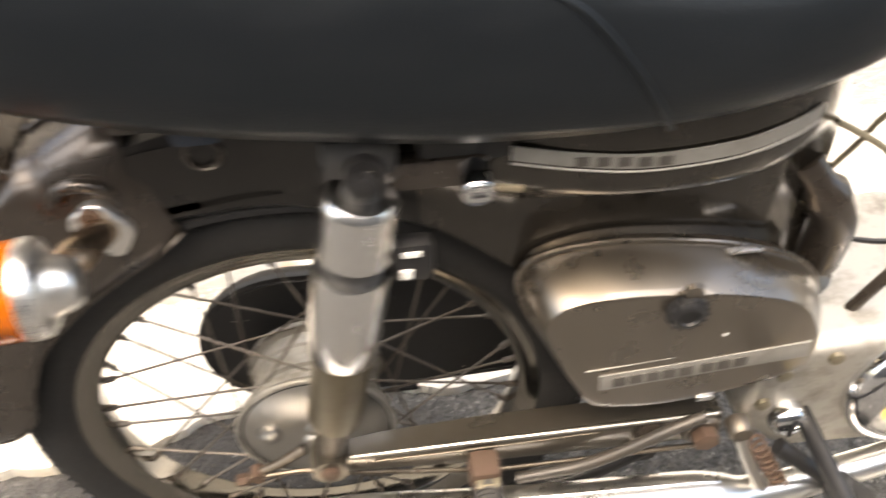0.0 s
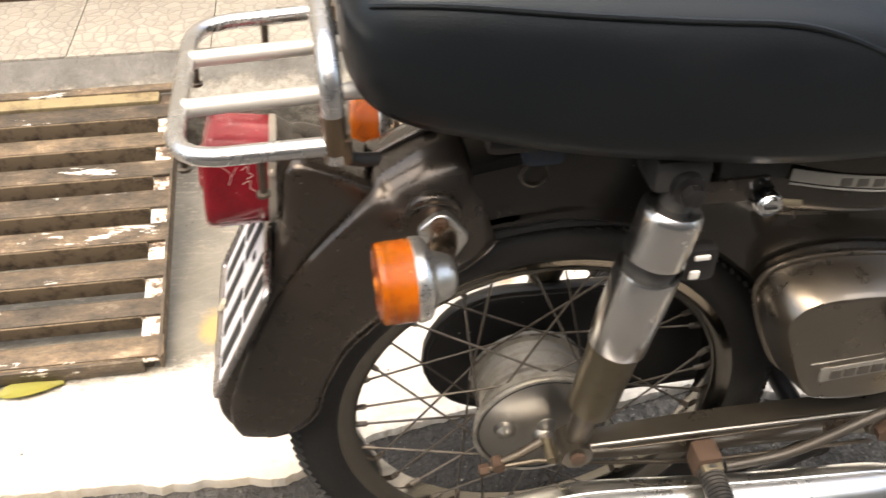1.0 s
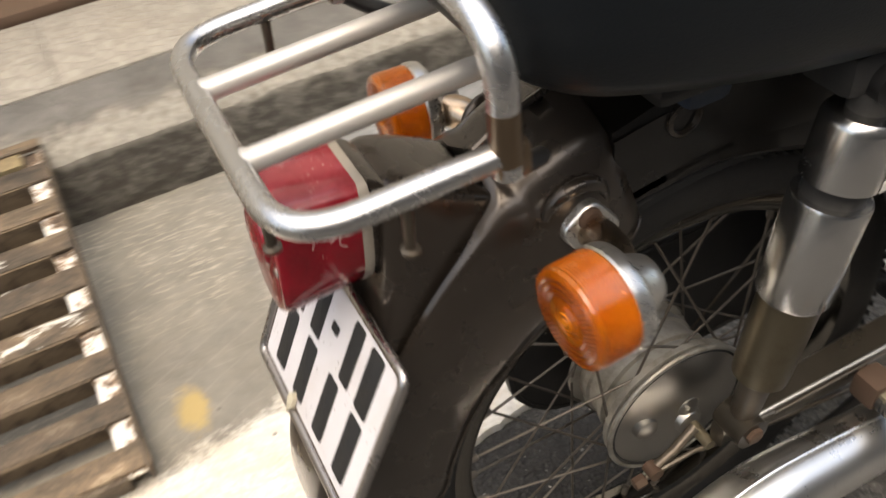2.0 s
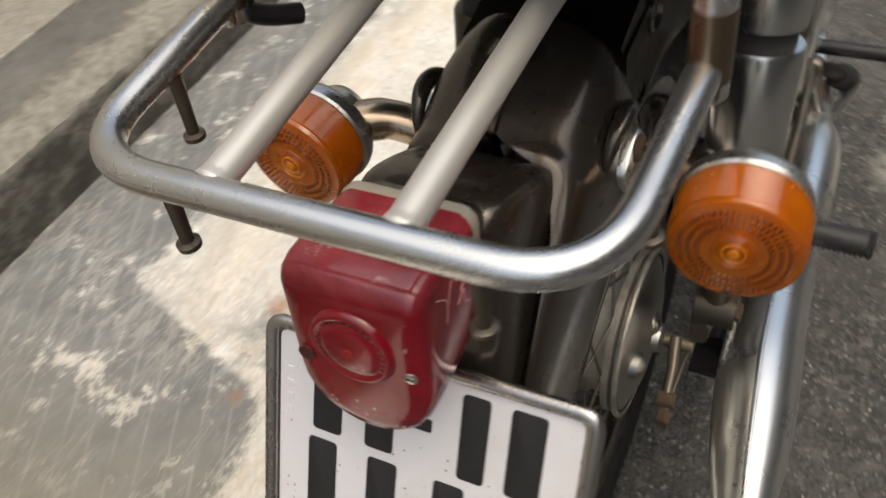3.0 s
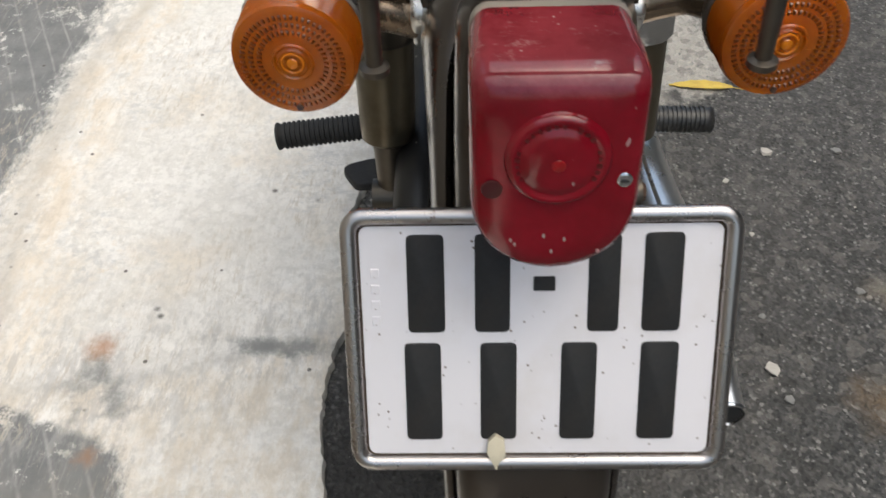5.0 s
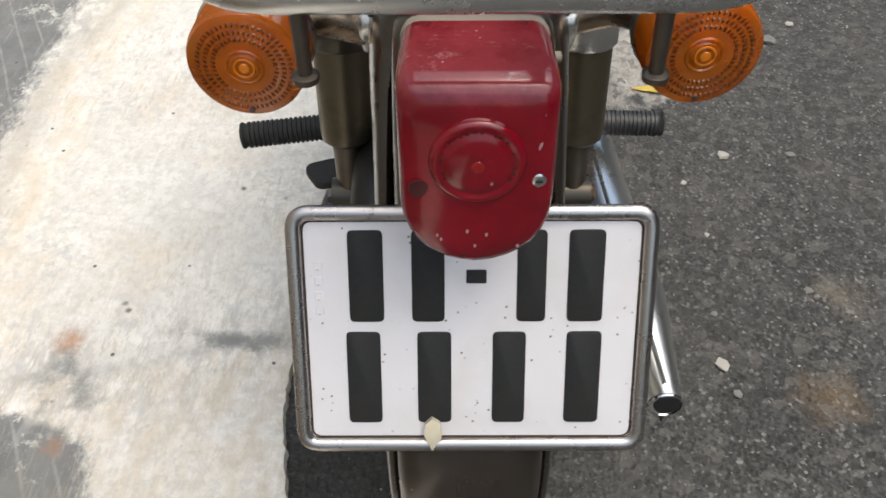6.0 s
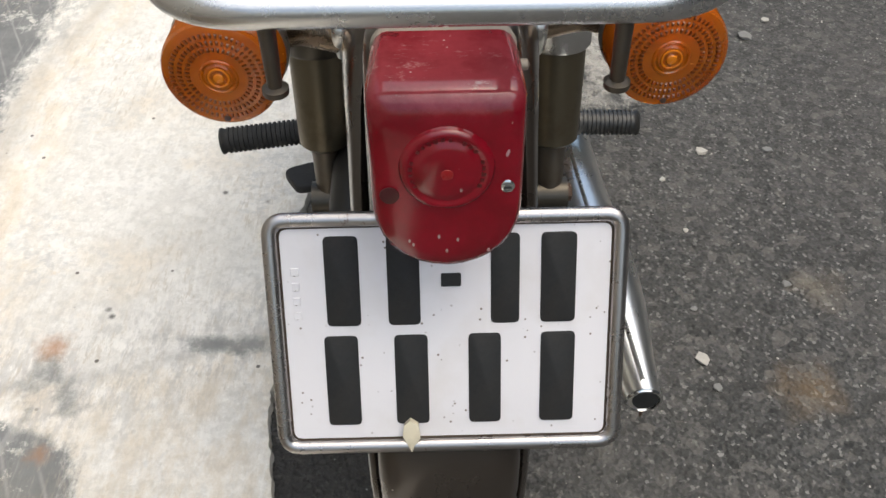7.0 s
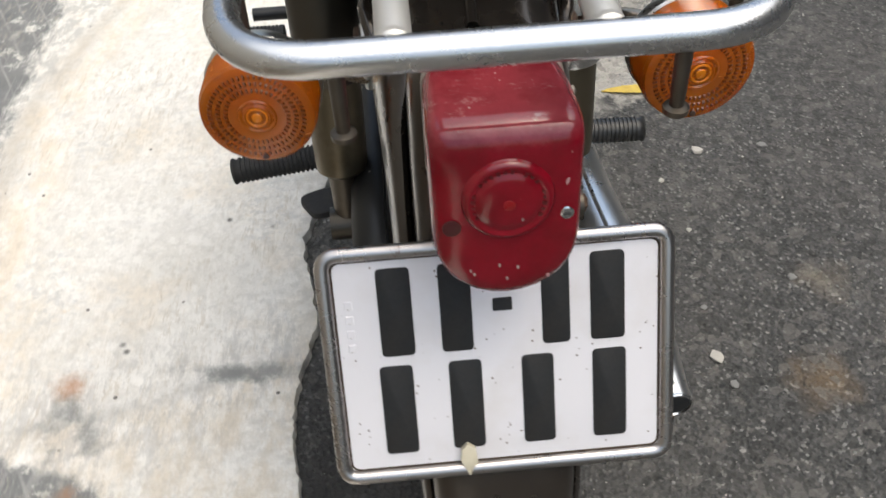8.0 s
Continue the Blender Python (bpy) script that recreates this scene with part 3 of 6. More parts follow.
def fillet(pts, r, steps=6, closed=False):
    """A polyline with its corners rounded to radius r."""
    p = [Vector(q) for q in pts]
    n = len(p)
    out = []
    for i in range(n):
        if not closed and i in (0, n - 1):
            out.append(p[i])
            continue
        a, b, c = p[i - 1], p[i], p[(i + 1) % n]
        u, w = (a - b).normalized(), (c - b).normalized()
        half = u.angle(w) / 2
        d = min(r / math.tan(half), (a - b).length * 0.49, (c - b).length * 0.49)
        s, e = b + u * d, b + w * d
        for k in range(steps + 1):
            t = k / steps
            out.append(s * (1 - t) ** 2 + b * 2 * t * (1 - t) + e * t * t)
    return out


def loft(rings, bm=None, closed=False, caps=True, wrap=True):
    """Skins rings of points of equal length."""
    bm = bm or bmesh.new()
    vs = [[bm.verts.new(tuple(q)) for q in r] for r in rings]
    m = len(vs[0])
    for i in range(len(vs) if closed else len(vs) - 1):
        a, b = vs[i], vs[(i + 1) % len(vs)]
        for j in range(m if wrap else m - 1):
            k = (j + 1) % m
            bm.faces.new((a[j], a[k], b[k], b[j]))
    if caps and not closed and wrap:
        bm.faces.new(list(reversed(vs[0])))
        bm.faces.new(vs[-1])
    return bm


def tube(pts, r, seg=14, closed=False, bm=None, caps=True):
    """A round tube along points; r is a number or one for each point."""
    p = [Vector(q) for q in pts]
    n = len(p)
    rs = [r] * n if isinstance(r, (int, float)) else list(r)
    side = None
    rings = []
    for i in range(n):
        a = p[i - 1] if (i or closed) else p[0]
        b = p[(i + 1) % n] if (i < n - 1 or closed) else p[-1]
        d = (b - a).normalized()
        if side is None:
            side = d.orthogonal().normalized()
        side = (side - d * side.dot(d)).normalized()
        up = d.cross(side)
        rings.append([p[i] + (side * math.cos(2 * math.pi * k / seg) + up * math.sin(2 * math.pi * k / seg)) * rs[i] for k in range(seg)])
    return loft(rings, bm, closed, caps)


def lathe(profile, at, axis, seg=32, bm=None):
    """Turns (distance along the axis, radius) pairs about an axis."""
    d = Vector(axis).normalized()
    s = d.orthogonal().normalized()
    u = d.cross(s)
    rings = [[Vector(at) + d * h + (s * math.cos(2 * math.pi * k / seg) + u * math.sin(2 * math.pi * k / seg)) * max(r, 1e-4) for k in range(seg)] for h, r in profile]
    return loft(rings, bm)


def slab(lo, hi, bevel=0.002, bm=None, turn=None):
    """A box between two corners, with its edges bevelled, turned about its middle."""
    own = bmesh.new()
    bmesh.ops.create_cube(own, size=1)
    lo, hi = Vector(lo), Vector(hi)
    size, mid = hi - lo, (lo + hi) / 2
    for v in own.verts:
        v.co = Vector((v.co.x * size.x, v.co.y * size.y, v.co.z * size.z))
    if bevel:
        bmesh.ops.bevel(own, geom=own.edges[:], offset=min(bevel, min(size) * 0.45), segments=2, affect="EDGES", profile=0.6)
    bmesh.ops.transform(own, matrix=Matrix.Translation(mid) @ (turn or Matrix()), verts=own.verts)
    return join(own, bm)


def join(own, bm=None):
    if bm is None:
        return own
    me = bpy.data.meshes.new("joined")
    own.to_mesh(me)
    own.free()
    bm.from_mesh(me)
    bpy.data.meshes.remove(me)
    return bm


def plate_of(outline, front, back, edge=0.004, to3d=None, dome=0.0):
    """A plate with a rounded rim: an outline of (a, b) pairs between two depths."""
    pts = [Vector((a, b, 0)) for a, b in outline]
    c = sum(pts, Vector()) / len(pts)
    to3d = to3d or (lambda a, b, h: (a, h, b))

    def ring(shrink, h):
        out = []
        for q in pts:
            d = q - c
            k = max(0.0, 1 - shrink / max(d.length, 1e-6))
            out.append(to3d(c.x + d.x * k, c.y + d.y * k, h))
        return out
    s = 1 if front > back else -1
    rings = [ring(0, back), ring(0, front - s * edge)]
    for k in (0.3, 0.6, 0.85, 1.0):
        a = k * math.pi / 2
        rings.append(ring(edge * (1 - math.cos(a)), front - s * edge * (1 - math.sin(a))))
    if dome:
        size = max(q.length for q in [p - c for p in pts])
        for k in (0.25, 0.5, 0.75):
            rings.append(ring(edge + size * k * 0.9, front + s * dome * math.sin(k * math.pi / 2)))
    return loft(rings)

# ---- the ground ----


def wobble(a, b, amp, step, seed, fine=0.3):
    """Values of an uneven edge between a and b."""
    rnd = random.Random(seed)
    n = int((b - a) / step)
    out, drift = [], 0.0
    for i in range(n + 1):
        drift = drift * 0.8 + rnd.uniform(-1, 1) * amp * 0.5
        out.append((a + (b - a) * i / n, drift + rnd.uniform(-1, 1) * amp * fine))
    return out


def road_height(x, y):
    """The street falls a little away from the cement apron."""
    d = max(0.0, min(1.0, (0.2 - y) / 0.6))
    return -0.017 - 0.018 * d + 0.002 * math.sin(5 * x + 2) * math.sin(7 * y)


def build_road():
    bm = bmesh.new()
    xs = [-400, -60, -12, -4] + [-2 + 0.05 * i for i in range(91)] + [4, 12, 60, 400]
    ys = [-400, -60, -12, -4, -2.4] + [-1.6 + 0.05 * i for i in range(41)] + [2, 4, 12, 60, 400]
    vs = [[bm.verts.new((x, y, road_height(x, y))) for y in ys] for x in xs]
    for i in range(len(xs) - 1):
        for j in range(len(ys) - 1):
            bm.faces.new((vs[i][j], vs[i + 1][j], vs[i + 1][j + 1], vs[i][j + 1]))
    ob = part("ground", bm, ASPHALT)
    tagged(ob, "dark grey worn asphalt street with grit and sandy stains", "road", kind="structure")


def apron_edge(x):
    """Where the cement apron ends towards the street."""
    knots = [(-2.2, 0.13), (-0.65, 0.142), (-0.5, 0.124), (-0.40, 0.126), (-0.333, 0.115), (-0.27, 0.135), (-0.19, 0.178), (-0.11, 0.192), (-0.044, 0.200), (0.04, 0.194), (0.15, 0.18), (0.3, 0.20), (0.6, 0.12), (2.6, 0.10)]
    for (x0, y0), (x1, y1) in zip(knots, knots[1:]):
        if x <= x1:
            return y0 + (y1 - y0) * (x - x0) / (x1 - x0)
    return knots[-1][1]


def build_apron():
    """A cement apron with a ragged broken edge, between the street and the house step."""
    bm = bmesh.new()
    edge = []
    for i in range(2001):
        x = -2.2 + 0.0024 * i
        d = 0.009 * noise.noise((x * 9, 1.3, 0)) + 0.0055 * noise.noise((x * 33, 4.1, 0)) + 0.003 * noise.noise((x * 83, 7.7, 0)) + 0.0015 * noise.noise((x * 190, 2.9, 0))
        edge.append((x, apron_edge(x) + d))
    rings = []
    for x, y in edge:
        rings.append([(x, y + 0.004, -0.045), (x, y + 0.001, -0.010), (x, y + 0.003, -0.002), (x, y + 0.012, 0.0), (x, 0.45, 0.0), (x, 0.72, 0.0), (x, 0.965, 0.0), (x, 0.965, -0.045)])
    loft(rings, bm)
    tagged(part("pavement", bm, CEMENT), "pale patchy cement apron with ragged edge and stains", "pavement", kind="structure")


def build_step():
    """The rough cement step in front of the house."""
    bm = bmesh.new()
    rings = []
    rnd = random.Random(9)
    lip = wobble(-2.2, 2.6, 0.006, 0.02, 12, 0.5)
    for x, d in lip:
        e = rnd.uniform(-0.004, 0.004)
        rings.append([(x, 0.957, -0.03), (x, 0.945 + d * 0.4, 0.0), (x, 0.944 + d + e, 0.05), (x, 0.937 + d - e, 0.10), (x, 0.936 + d, 0.132), (x, 0.948 + d, 0.146), (x, 0.975, 0.152), (x, 1.03, 0.166), (x, 1.09, 0.180), (x, 1.65, 0.180), (x, 1.65, -0.03)])
    loft(rings, bm)
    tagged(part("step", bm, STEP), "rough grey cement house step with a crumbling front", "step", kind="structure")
    floor = root("floor", (0, 1.3, 0.18), "cream pebble-patterned glazed tiles on the house step", "floor", kind="structure")
    w, d, gap = 0.2945, 0.2955, 0.0010
    own = slab((-w / 2 + gap / 2, -d / 2 + gap / 2, -0.004), (w / 2 - gap / 2, d / 2 - gap / 2, 0.0045), 0.0012)
    first = part("tile", own, TILE, floor)
    for i in range(16):
        ob = first if i == 0 else new("tile", first.data)
        ob.parent = floor
        ob.location = (-2.0825 + 0.2955 * i, -0.0565 - 0.001 * (i % 2), 0.0010)
    # the dark sill, and the plain house wall that closes the place
    sill = slab((-2.2, 1.397, 0.178), (2.6, 1.66, 0.206), 0.006)
    tagged(part("trim", sill, DARKWOOD), "dark brown door sill behind the tiles", "sill", kind="structure")
    wall = slab((-8, 1.66, -0.04), (9, 1.82, 2.6), 0.01)
    tagged(part("wall_north", wall, WALLPAINT), "faded plain house wall behind the step", "wall", kind="structure")
    # unseen wall, added dark to cut the low light from the street
    wall = slab((-8, -4.4, -0.04), (9, -4.2, 4.2), 0.01)
    tagged(part("wall_south", wall, DARKWALL), "unseen dark wall added across the street to hold back low light", "wall", kind="structure")


def build_ramp():
    """The slatted steel ramp that leans on the step."""
    near, far = Vector((0, 0.345, 0.034)), Vector((0, 0.952, 0.166))
    run = (far - near).normalized()
    up = Vector((0, -run.z, run.y))
    x0, x1 = -1.35, -0.515
    length = (far - near).length
    top = root("ramp", (-0.9, 0.4, 0), "rusty slatted steel ramp leaning on the step", "ramp")
    tilt = Matrix.Rotation(math.atan2(run.z, run.y), 4, "X")

    def bar(name, s0, s1, xa, xb, h0, h1, mat, label=""):
        mid = near + run * (s0 + s1) / 2 + up * (h0 + h1) / 2
        mid.x = (xa + xb) / 2
        sx, sy, sz = (xb - xa) / 2, (s1 - s0) / 2, (h1 - h0) / 2
        own = slab((-sx, -sy, -sz), (sx, sy, sz), 0.003)
        bmesh.ops.transform(own, matrix=Matrix.Translation(mid) @ tilt, verts=own.verts)
        return part(name, own, mat, top, label)
    n = 8
    pitch = length / n
    for i in range(n):
        s = i * pitch + 0.004
        bar("slat", s, s + 0.038 + 0.003 * math.sin(5.0 * i), x0, x1 - (0.001 if i else -0.003), -0.004, 0.004, RAMP)
        # the folded lip along each slat
        bar("slat_lip", s - 0.004, s - 0.0005, x0 + 0.003, x1 - 0.037, -min(0.044, 0.022 + 0.006 * i), 0.0032, LIP)
    bar("edge_strip", 0.0, length, x1 - 0.036, x1 - 0.004, -0.012, -0.0045, PEEL, "strip of flaking white paint")
    bar("side_rail", -0.002, length, x1 - 0.006, x1, -0.028, 0.0055, RAMP)
    bar("front_board", -0.006, 0.0, x0, x1 - 0.03, -0.030, 0.004, RAMP)
    bar("top_rail", length - 0.032, length - 0.004, x0, x1 - 0.036, -0.014, 0.007, YELLOW, "flaking ochre top rail")
    bar("top_angle", length - 0.004, length + 0.016, x0, x1, 0.000, 0.010, RAMP)
    for x in (x0 + 0.1, (x0 + x1) / 2, x1 - 0.02):
        bar("bearer", 0.02, length - 0.05, x - 0.012, x + 0.012, -0.032, -0.023, RAMP)
    foot = slab((x0, 0.360, 0.0), (x1 - 0.02, 0.368, 0.012), 0.001)
    part("foot", foot, RAMP, top)


def leaf(name, at, length, width, turn, mat, label, curl=0.004):
    bm = bmesh.new()
    rings = []
    n = 14
    for i in range(n + 1):
        t = i / n
        w = width * math.sin(math.pi * t ** 0.85) ** 0.8 / 2 + 0.0008
        z = curl * math.sin(t * math.pi) + 0.0012
        rings.append([((t - 0.5) * length, k * w, z + abs(k) * curl * 0.8 + 0.0006 * math.sin(30 * t + 5 * k)) for k in (-1, -0.5, 0, 0.5, 1)])
    low = [[(x, y, z - 0.0007) for x, y, z in r] for r in rings]
    loft([a + list(reversed(b)) for a, b in zip(rings, low)], bm)
    tube([(-length / 2, 0, 0.002), (-length * 0.68, 0.004, 0.001)], 0.0008, 6, bm=bm)
    bmesh.ops.transform(bm, matrix=pose(*at, 0, 0, turn), verts=bm.verts)
    tagged(part(name, bm, mat), label, "leaf")


build_road()
build_apron()
build_step()
build_ramp()


def pebble(size, seed, flat=0.6):
    """A broken stone with uneven facets."""
    rnd = random.Random(seed)
    bm = bmesh.new()
    bmesh.ops.create_icosphere(bm, subdivisions=1, radius=size / 2)
    for v in bm.verts:
        v.co *= rnd.uniform(0.65, 1.2)
        v.co.z *= flat
    bmesh.ops.rotate(bm, verts=bm.verts, matrix=Matrix.Rotation(rnd.uniform(0, 6.3), 3, "Z"))
    return bm


def build_gravel():
    rnd = random.Random(31)
    for mat, count, lo, hi, label in ((STONES, 1500, 0.0018, 0.0055, "grey grit scattered on the asphalt"), (STONES_PALE, 420, 0.0016, 0.0048, "pale grit scattered on the asphalt")):
        verts, faces = [], []
        shapes = []
        for k in range(6):
            bm = pebble(1.0, 50 + k)
            bm.verts.ensure_lookup_table()
            shapes.append(([tuple(v.co) for v in bm.verts], [[v.index for v in f.verts] for f in bm.faces]))
            bm.free()
        for i in range(count):
            x = rnd.uniform(-0.75, 1.25)
            y = rnd.uniform(-1.0, 0.17)
            if y > apron_edge(x) - 0.012:
                continue
            size = lo + (hi - lo) * rnd.random() ** 3
            z = road_height(x, y) + size * 0.12
            vs, fs = shapes[i % 6]
            a = rnd.uniform(0, 6.3)
            base = len(verts)
            verts += [(x + (p[0] * math.cos(a) - p[1] * math.sin(a)) * size, y + (p[0] * math.sin(a) + p[1] * math.cos(a)) * size, z + p[2] * size) for p in vs]
            faces += [[base + q for q in f] for f in fs]
        me = bpy.data.meshes.new("gravel")
        me.from_pydata(verts, [], faces)
        me.materials.append(mat)
        tagged(new("gravel", me), label, "gravel", kind="stuff")
    spots = [(0.049, -0.331, 0.020, 1), (0.005, -0.339, 0.014, 0), (0.464, -0.424, 0.020, 1), (0.465, -0.532, 0.020, 0), (0.798, -0.582, 0.030, 0), (0.854, -0.637, 0.018, 1), (0.133, -0.338, 0.012, 0), (0.283, -0.361, 0.010, 1), (0.395, -0.348, 0.011, 1), (0.174, -0.476, 0.014, 0)]
    for i, (x, y, size, pale) in enumerate(spots):
        bm = pebble(size, 80 + i, 0.5)
        bmesh.ops.translate(bm, verts=bm.verts, vec=(x, y, road_height(x, y) + size * 0.14))
        tagged(part("stone", bm, STONES_PALE if pale else STONES), ("pale" if pale else "grey") + " broken stone chip lying on the asphalt", "stone", "stones on the street")


build_gravel()
leaf("leaf", (-0.718, 0.334, 0.0), 0.10, 0.036, 8, LEAF_G, "fallen yellow-green leaf at the foot of the ramp", 0.006)
leaf("leaf", (0.637, -0.358, road_height(0.637, -0.358)), 0.105, 0.022, 85, LEAF_Y, "narrow dry yellow leaf on the asphalt", 0.003)

# ---- the motorcycle ----
AXLE = Vector((-0.0145, 0.0, 0.257))
bike = root("motorcycle", (0, 0, -0.017), "parked old bronze-grey underbone motorcycle with black seat and chrome rack", "motorcycle")


def build_wheel():
    wheel = part("wheel", ring_of([(0.2125, 0.0), (0.2135, 0.012), (0.221, 0.018), (0.2300, 0.0195), (0.2310, 0.0225), (0.2290, 0.0235), (0.222, 0.0215), (0.214, 0.0205), (0.2080, 0.015), (0.2060, 0.0)]), RIM, bike, "tarnished spoked steel rear wheel")
    prof = [(0.2265, 0.019), (0.2305, 0.0255), (0.241, 0.0300), (0.253, 0.0312), (0.265, 0.0293), (0.2745, 0.0233), (0.2803, 0.014), (0.2825, 0.0)]
    tyre = part("tyre", ring_of(prof, 96), TYRE, wheel, "black ribbed tyre")
    # tread ribs across the shoulders
    bm = bmesh.new()
    for i in range(120):
        a = 2 * math.pi * i / 120
        for s in (-1, 1):
            own = slab((-0.0030, -0.010, -0.002), (0.0030, 0.010, 0.002), 0)
            m = Matrix.Rotation(a, 4, "Y") @ Matrix.Translation((0, s * 0.0205, 0.2765)) @ Matrix.Rotation(-s * 0.62, 4, "X") @ Matrix.Rotation(s * 0.5, 4, "Z")
            bmesh.ops.transform(own, matrix=Matrix.Translation(AXLE) @ m, verts=own.verts)
            join(own, bm)
    tagged(part("tread", bm, TYRE, wheel), kind="stuff")
    # hub
    hub = part("hub", lathe([(-0.042, 0.030), (-0.040, 0.070), (-0.036, 0.076), (-0.030, 0.076), (-0.028, 0.062), (-0.012, 0.061), (-0.010, 0.065), (-0.004, 0.065), (-0.002, 0.061), (0.014, 0.061), (0.016, 0.064), (0.022, 0.064), (0.024, 0.060), (0.032, 0.061), (0.034, 0.070), (0.039, 0.070), (0.041, 0.052), (0.055, 0.046)], AXLE, (0, 1, 0), 48), OLDALU, wheel, "grimy finned aluminium hub")
    # spokes, laced in crossed pairs
    spoke = None
    for i in range(36):
        s = -1 if i % 2 else 1
        lean = 1 if (i // 2) % 2 else -1
        a = 2 * math.pi * (i + 0.5) / 36
        b = a + lean * radians(66)
        rim_p = AXLE + Vector((math.cos(a) * 0.2075, s * 0.003, math.sin(a) * 0.2075))
        hub_p = AXLE + Vector((math.cos(b) * 0.069, s * 0.0335, math.sin(b) * 0.069))
        d = (hub_p - rim_p).normalized()
        bm = tube([rim_p, hub_p], 0.0014, 7)
        tube([rim_p - d * 0.004, rim_p + d * 0.012], 0.0034, 7, bm=bm)
        part("spoke", bm, SPOKE, wheel)
    # brake panel with two bosses and the axle
    panel = part("brake_panel", lathe([(0.0, 0.0745), (-0.004, 0.0735), (-0.006, 0.069), (-0.008, 0.064), (-0.013, 0.050), (-0.016, 0.032), (-0.018, 0.015), (-0.024, 0.013), (-0.028, 0.004)], AXLE + Vector((0, -0.039, 0)), (0, 1, 0), 40), ALU, bike, "dull domed aluminium brake panel")
    part("panel_ring", tube([AXLE + Vector((math.cos(a) * 0.0770, -0.0430, math.sin(a) * 0.0770)) for a in [2 * math.pi * k / 48 for k in range(48)]], 0.0028, 8, closed=True), OLDALU, panel)
    # the shadow line in the groove inside the ring, put in as black
    part("ring_shadow_line", tube([AXLE + Vector((math.cos(a) * 0.0735, -0.0438, math.sin(a) * 0.0735)) for a in [2 * math.pi * k / 48 for k in range(48)]], 0.0014, 6, closed=True), RUBBER, panel)
    for dx, dz in ((-0.0445, 0.012), (0.0015, 0.015)):
        part("boss", lathe([(0.0, 0.013), (-0.008, 0.012), (-0.012, 0.007), (-0.013, 0.002)], AXLE + Vector((dx, -0.0485, dz)), (0, 1, 0), 18), ALU, panel)
    part("shock_bolt", hexnut((0.002, -0.121, 0.298), (0, 1, 0), 0.0085, 0.010), RUST, bike, "rusty lower shock bolt")
    part("axle_nut", hexnut(AXLE + Vector((0, 0.116, 0.004)), (0, 1, 0), 0.012, 0.014), RUBBER, bike)
    part("axle", tube([AXLE + Vector((0, -0.092, 0)), AXLE + Vector((0, 0.136, 0.004))], 0.006, 12), BRONZE, bike)
    # brake lever and rod
    part("brake_lever", tube([(-0.024, -0.078, 0.276), (-0.05, -0.082, 0.262), (-0.073, -0.083, 0.252)], [0.0055, 0.005, 0.0045], 10), DARKSTEEL, bike)
    part("brake_lever_pin", lathe([(-0.008, 0.004), (-0.008, 0.007), (0.006, 0.007), (0.006, 0.004)], (-0.073, -0.083, 0.252), (0, 1, 0), 12), RUST, bike)
    part("brake_rod", tube([(-0.085, -0.085, 0.247), (-0.03, -0.088, 0.255), (0.02, -0.092, 0.247), (0.16, -0.10, 0.235), (0.36, -0.10, 0.235)], 0.0026, 8), DARKSTEEL, bike)
    part("adjuster_nut", hexnut((-0.088, -0.085, 0.246), (1, 0, 0.1), 0.0065, 0.012), RUST, bike)


def ring_of(profile, seg=80):
    """A ring about the axle from (radius, half width) pairs of its outer side."""
    full = [(r, -y) for r, y in profile] + [(r, y) for r, y in reversed(profile) if y > 1e-6]
    rings = []
    for k in range(seg):
        a = 2 * math.pi * k / seg
        rings.append([AXLE + Vector((math.cos(a) * r, y, math.sin(a) * r)) for r, y in full])
    return loft(rings, closed=True)


def hexnut(at, axis, r, h):
    return lathe([(-h / 2, r * 0.8), (-h / 2 + 0.001, r), (h / 2 - 0.001, r), (h / 2, r * 0.8)], at, axis, 6)


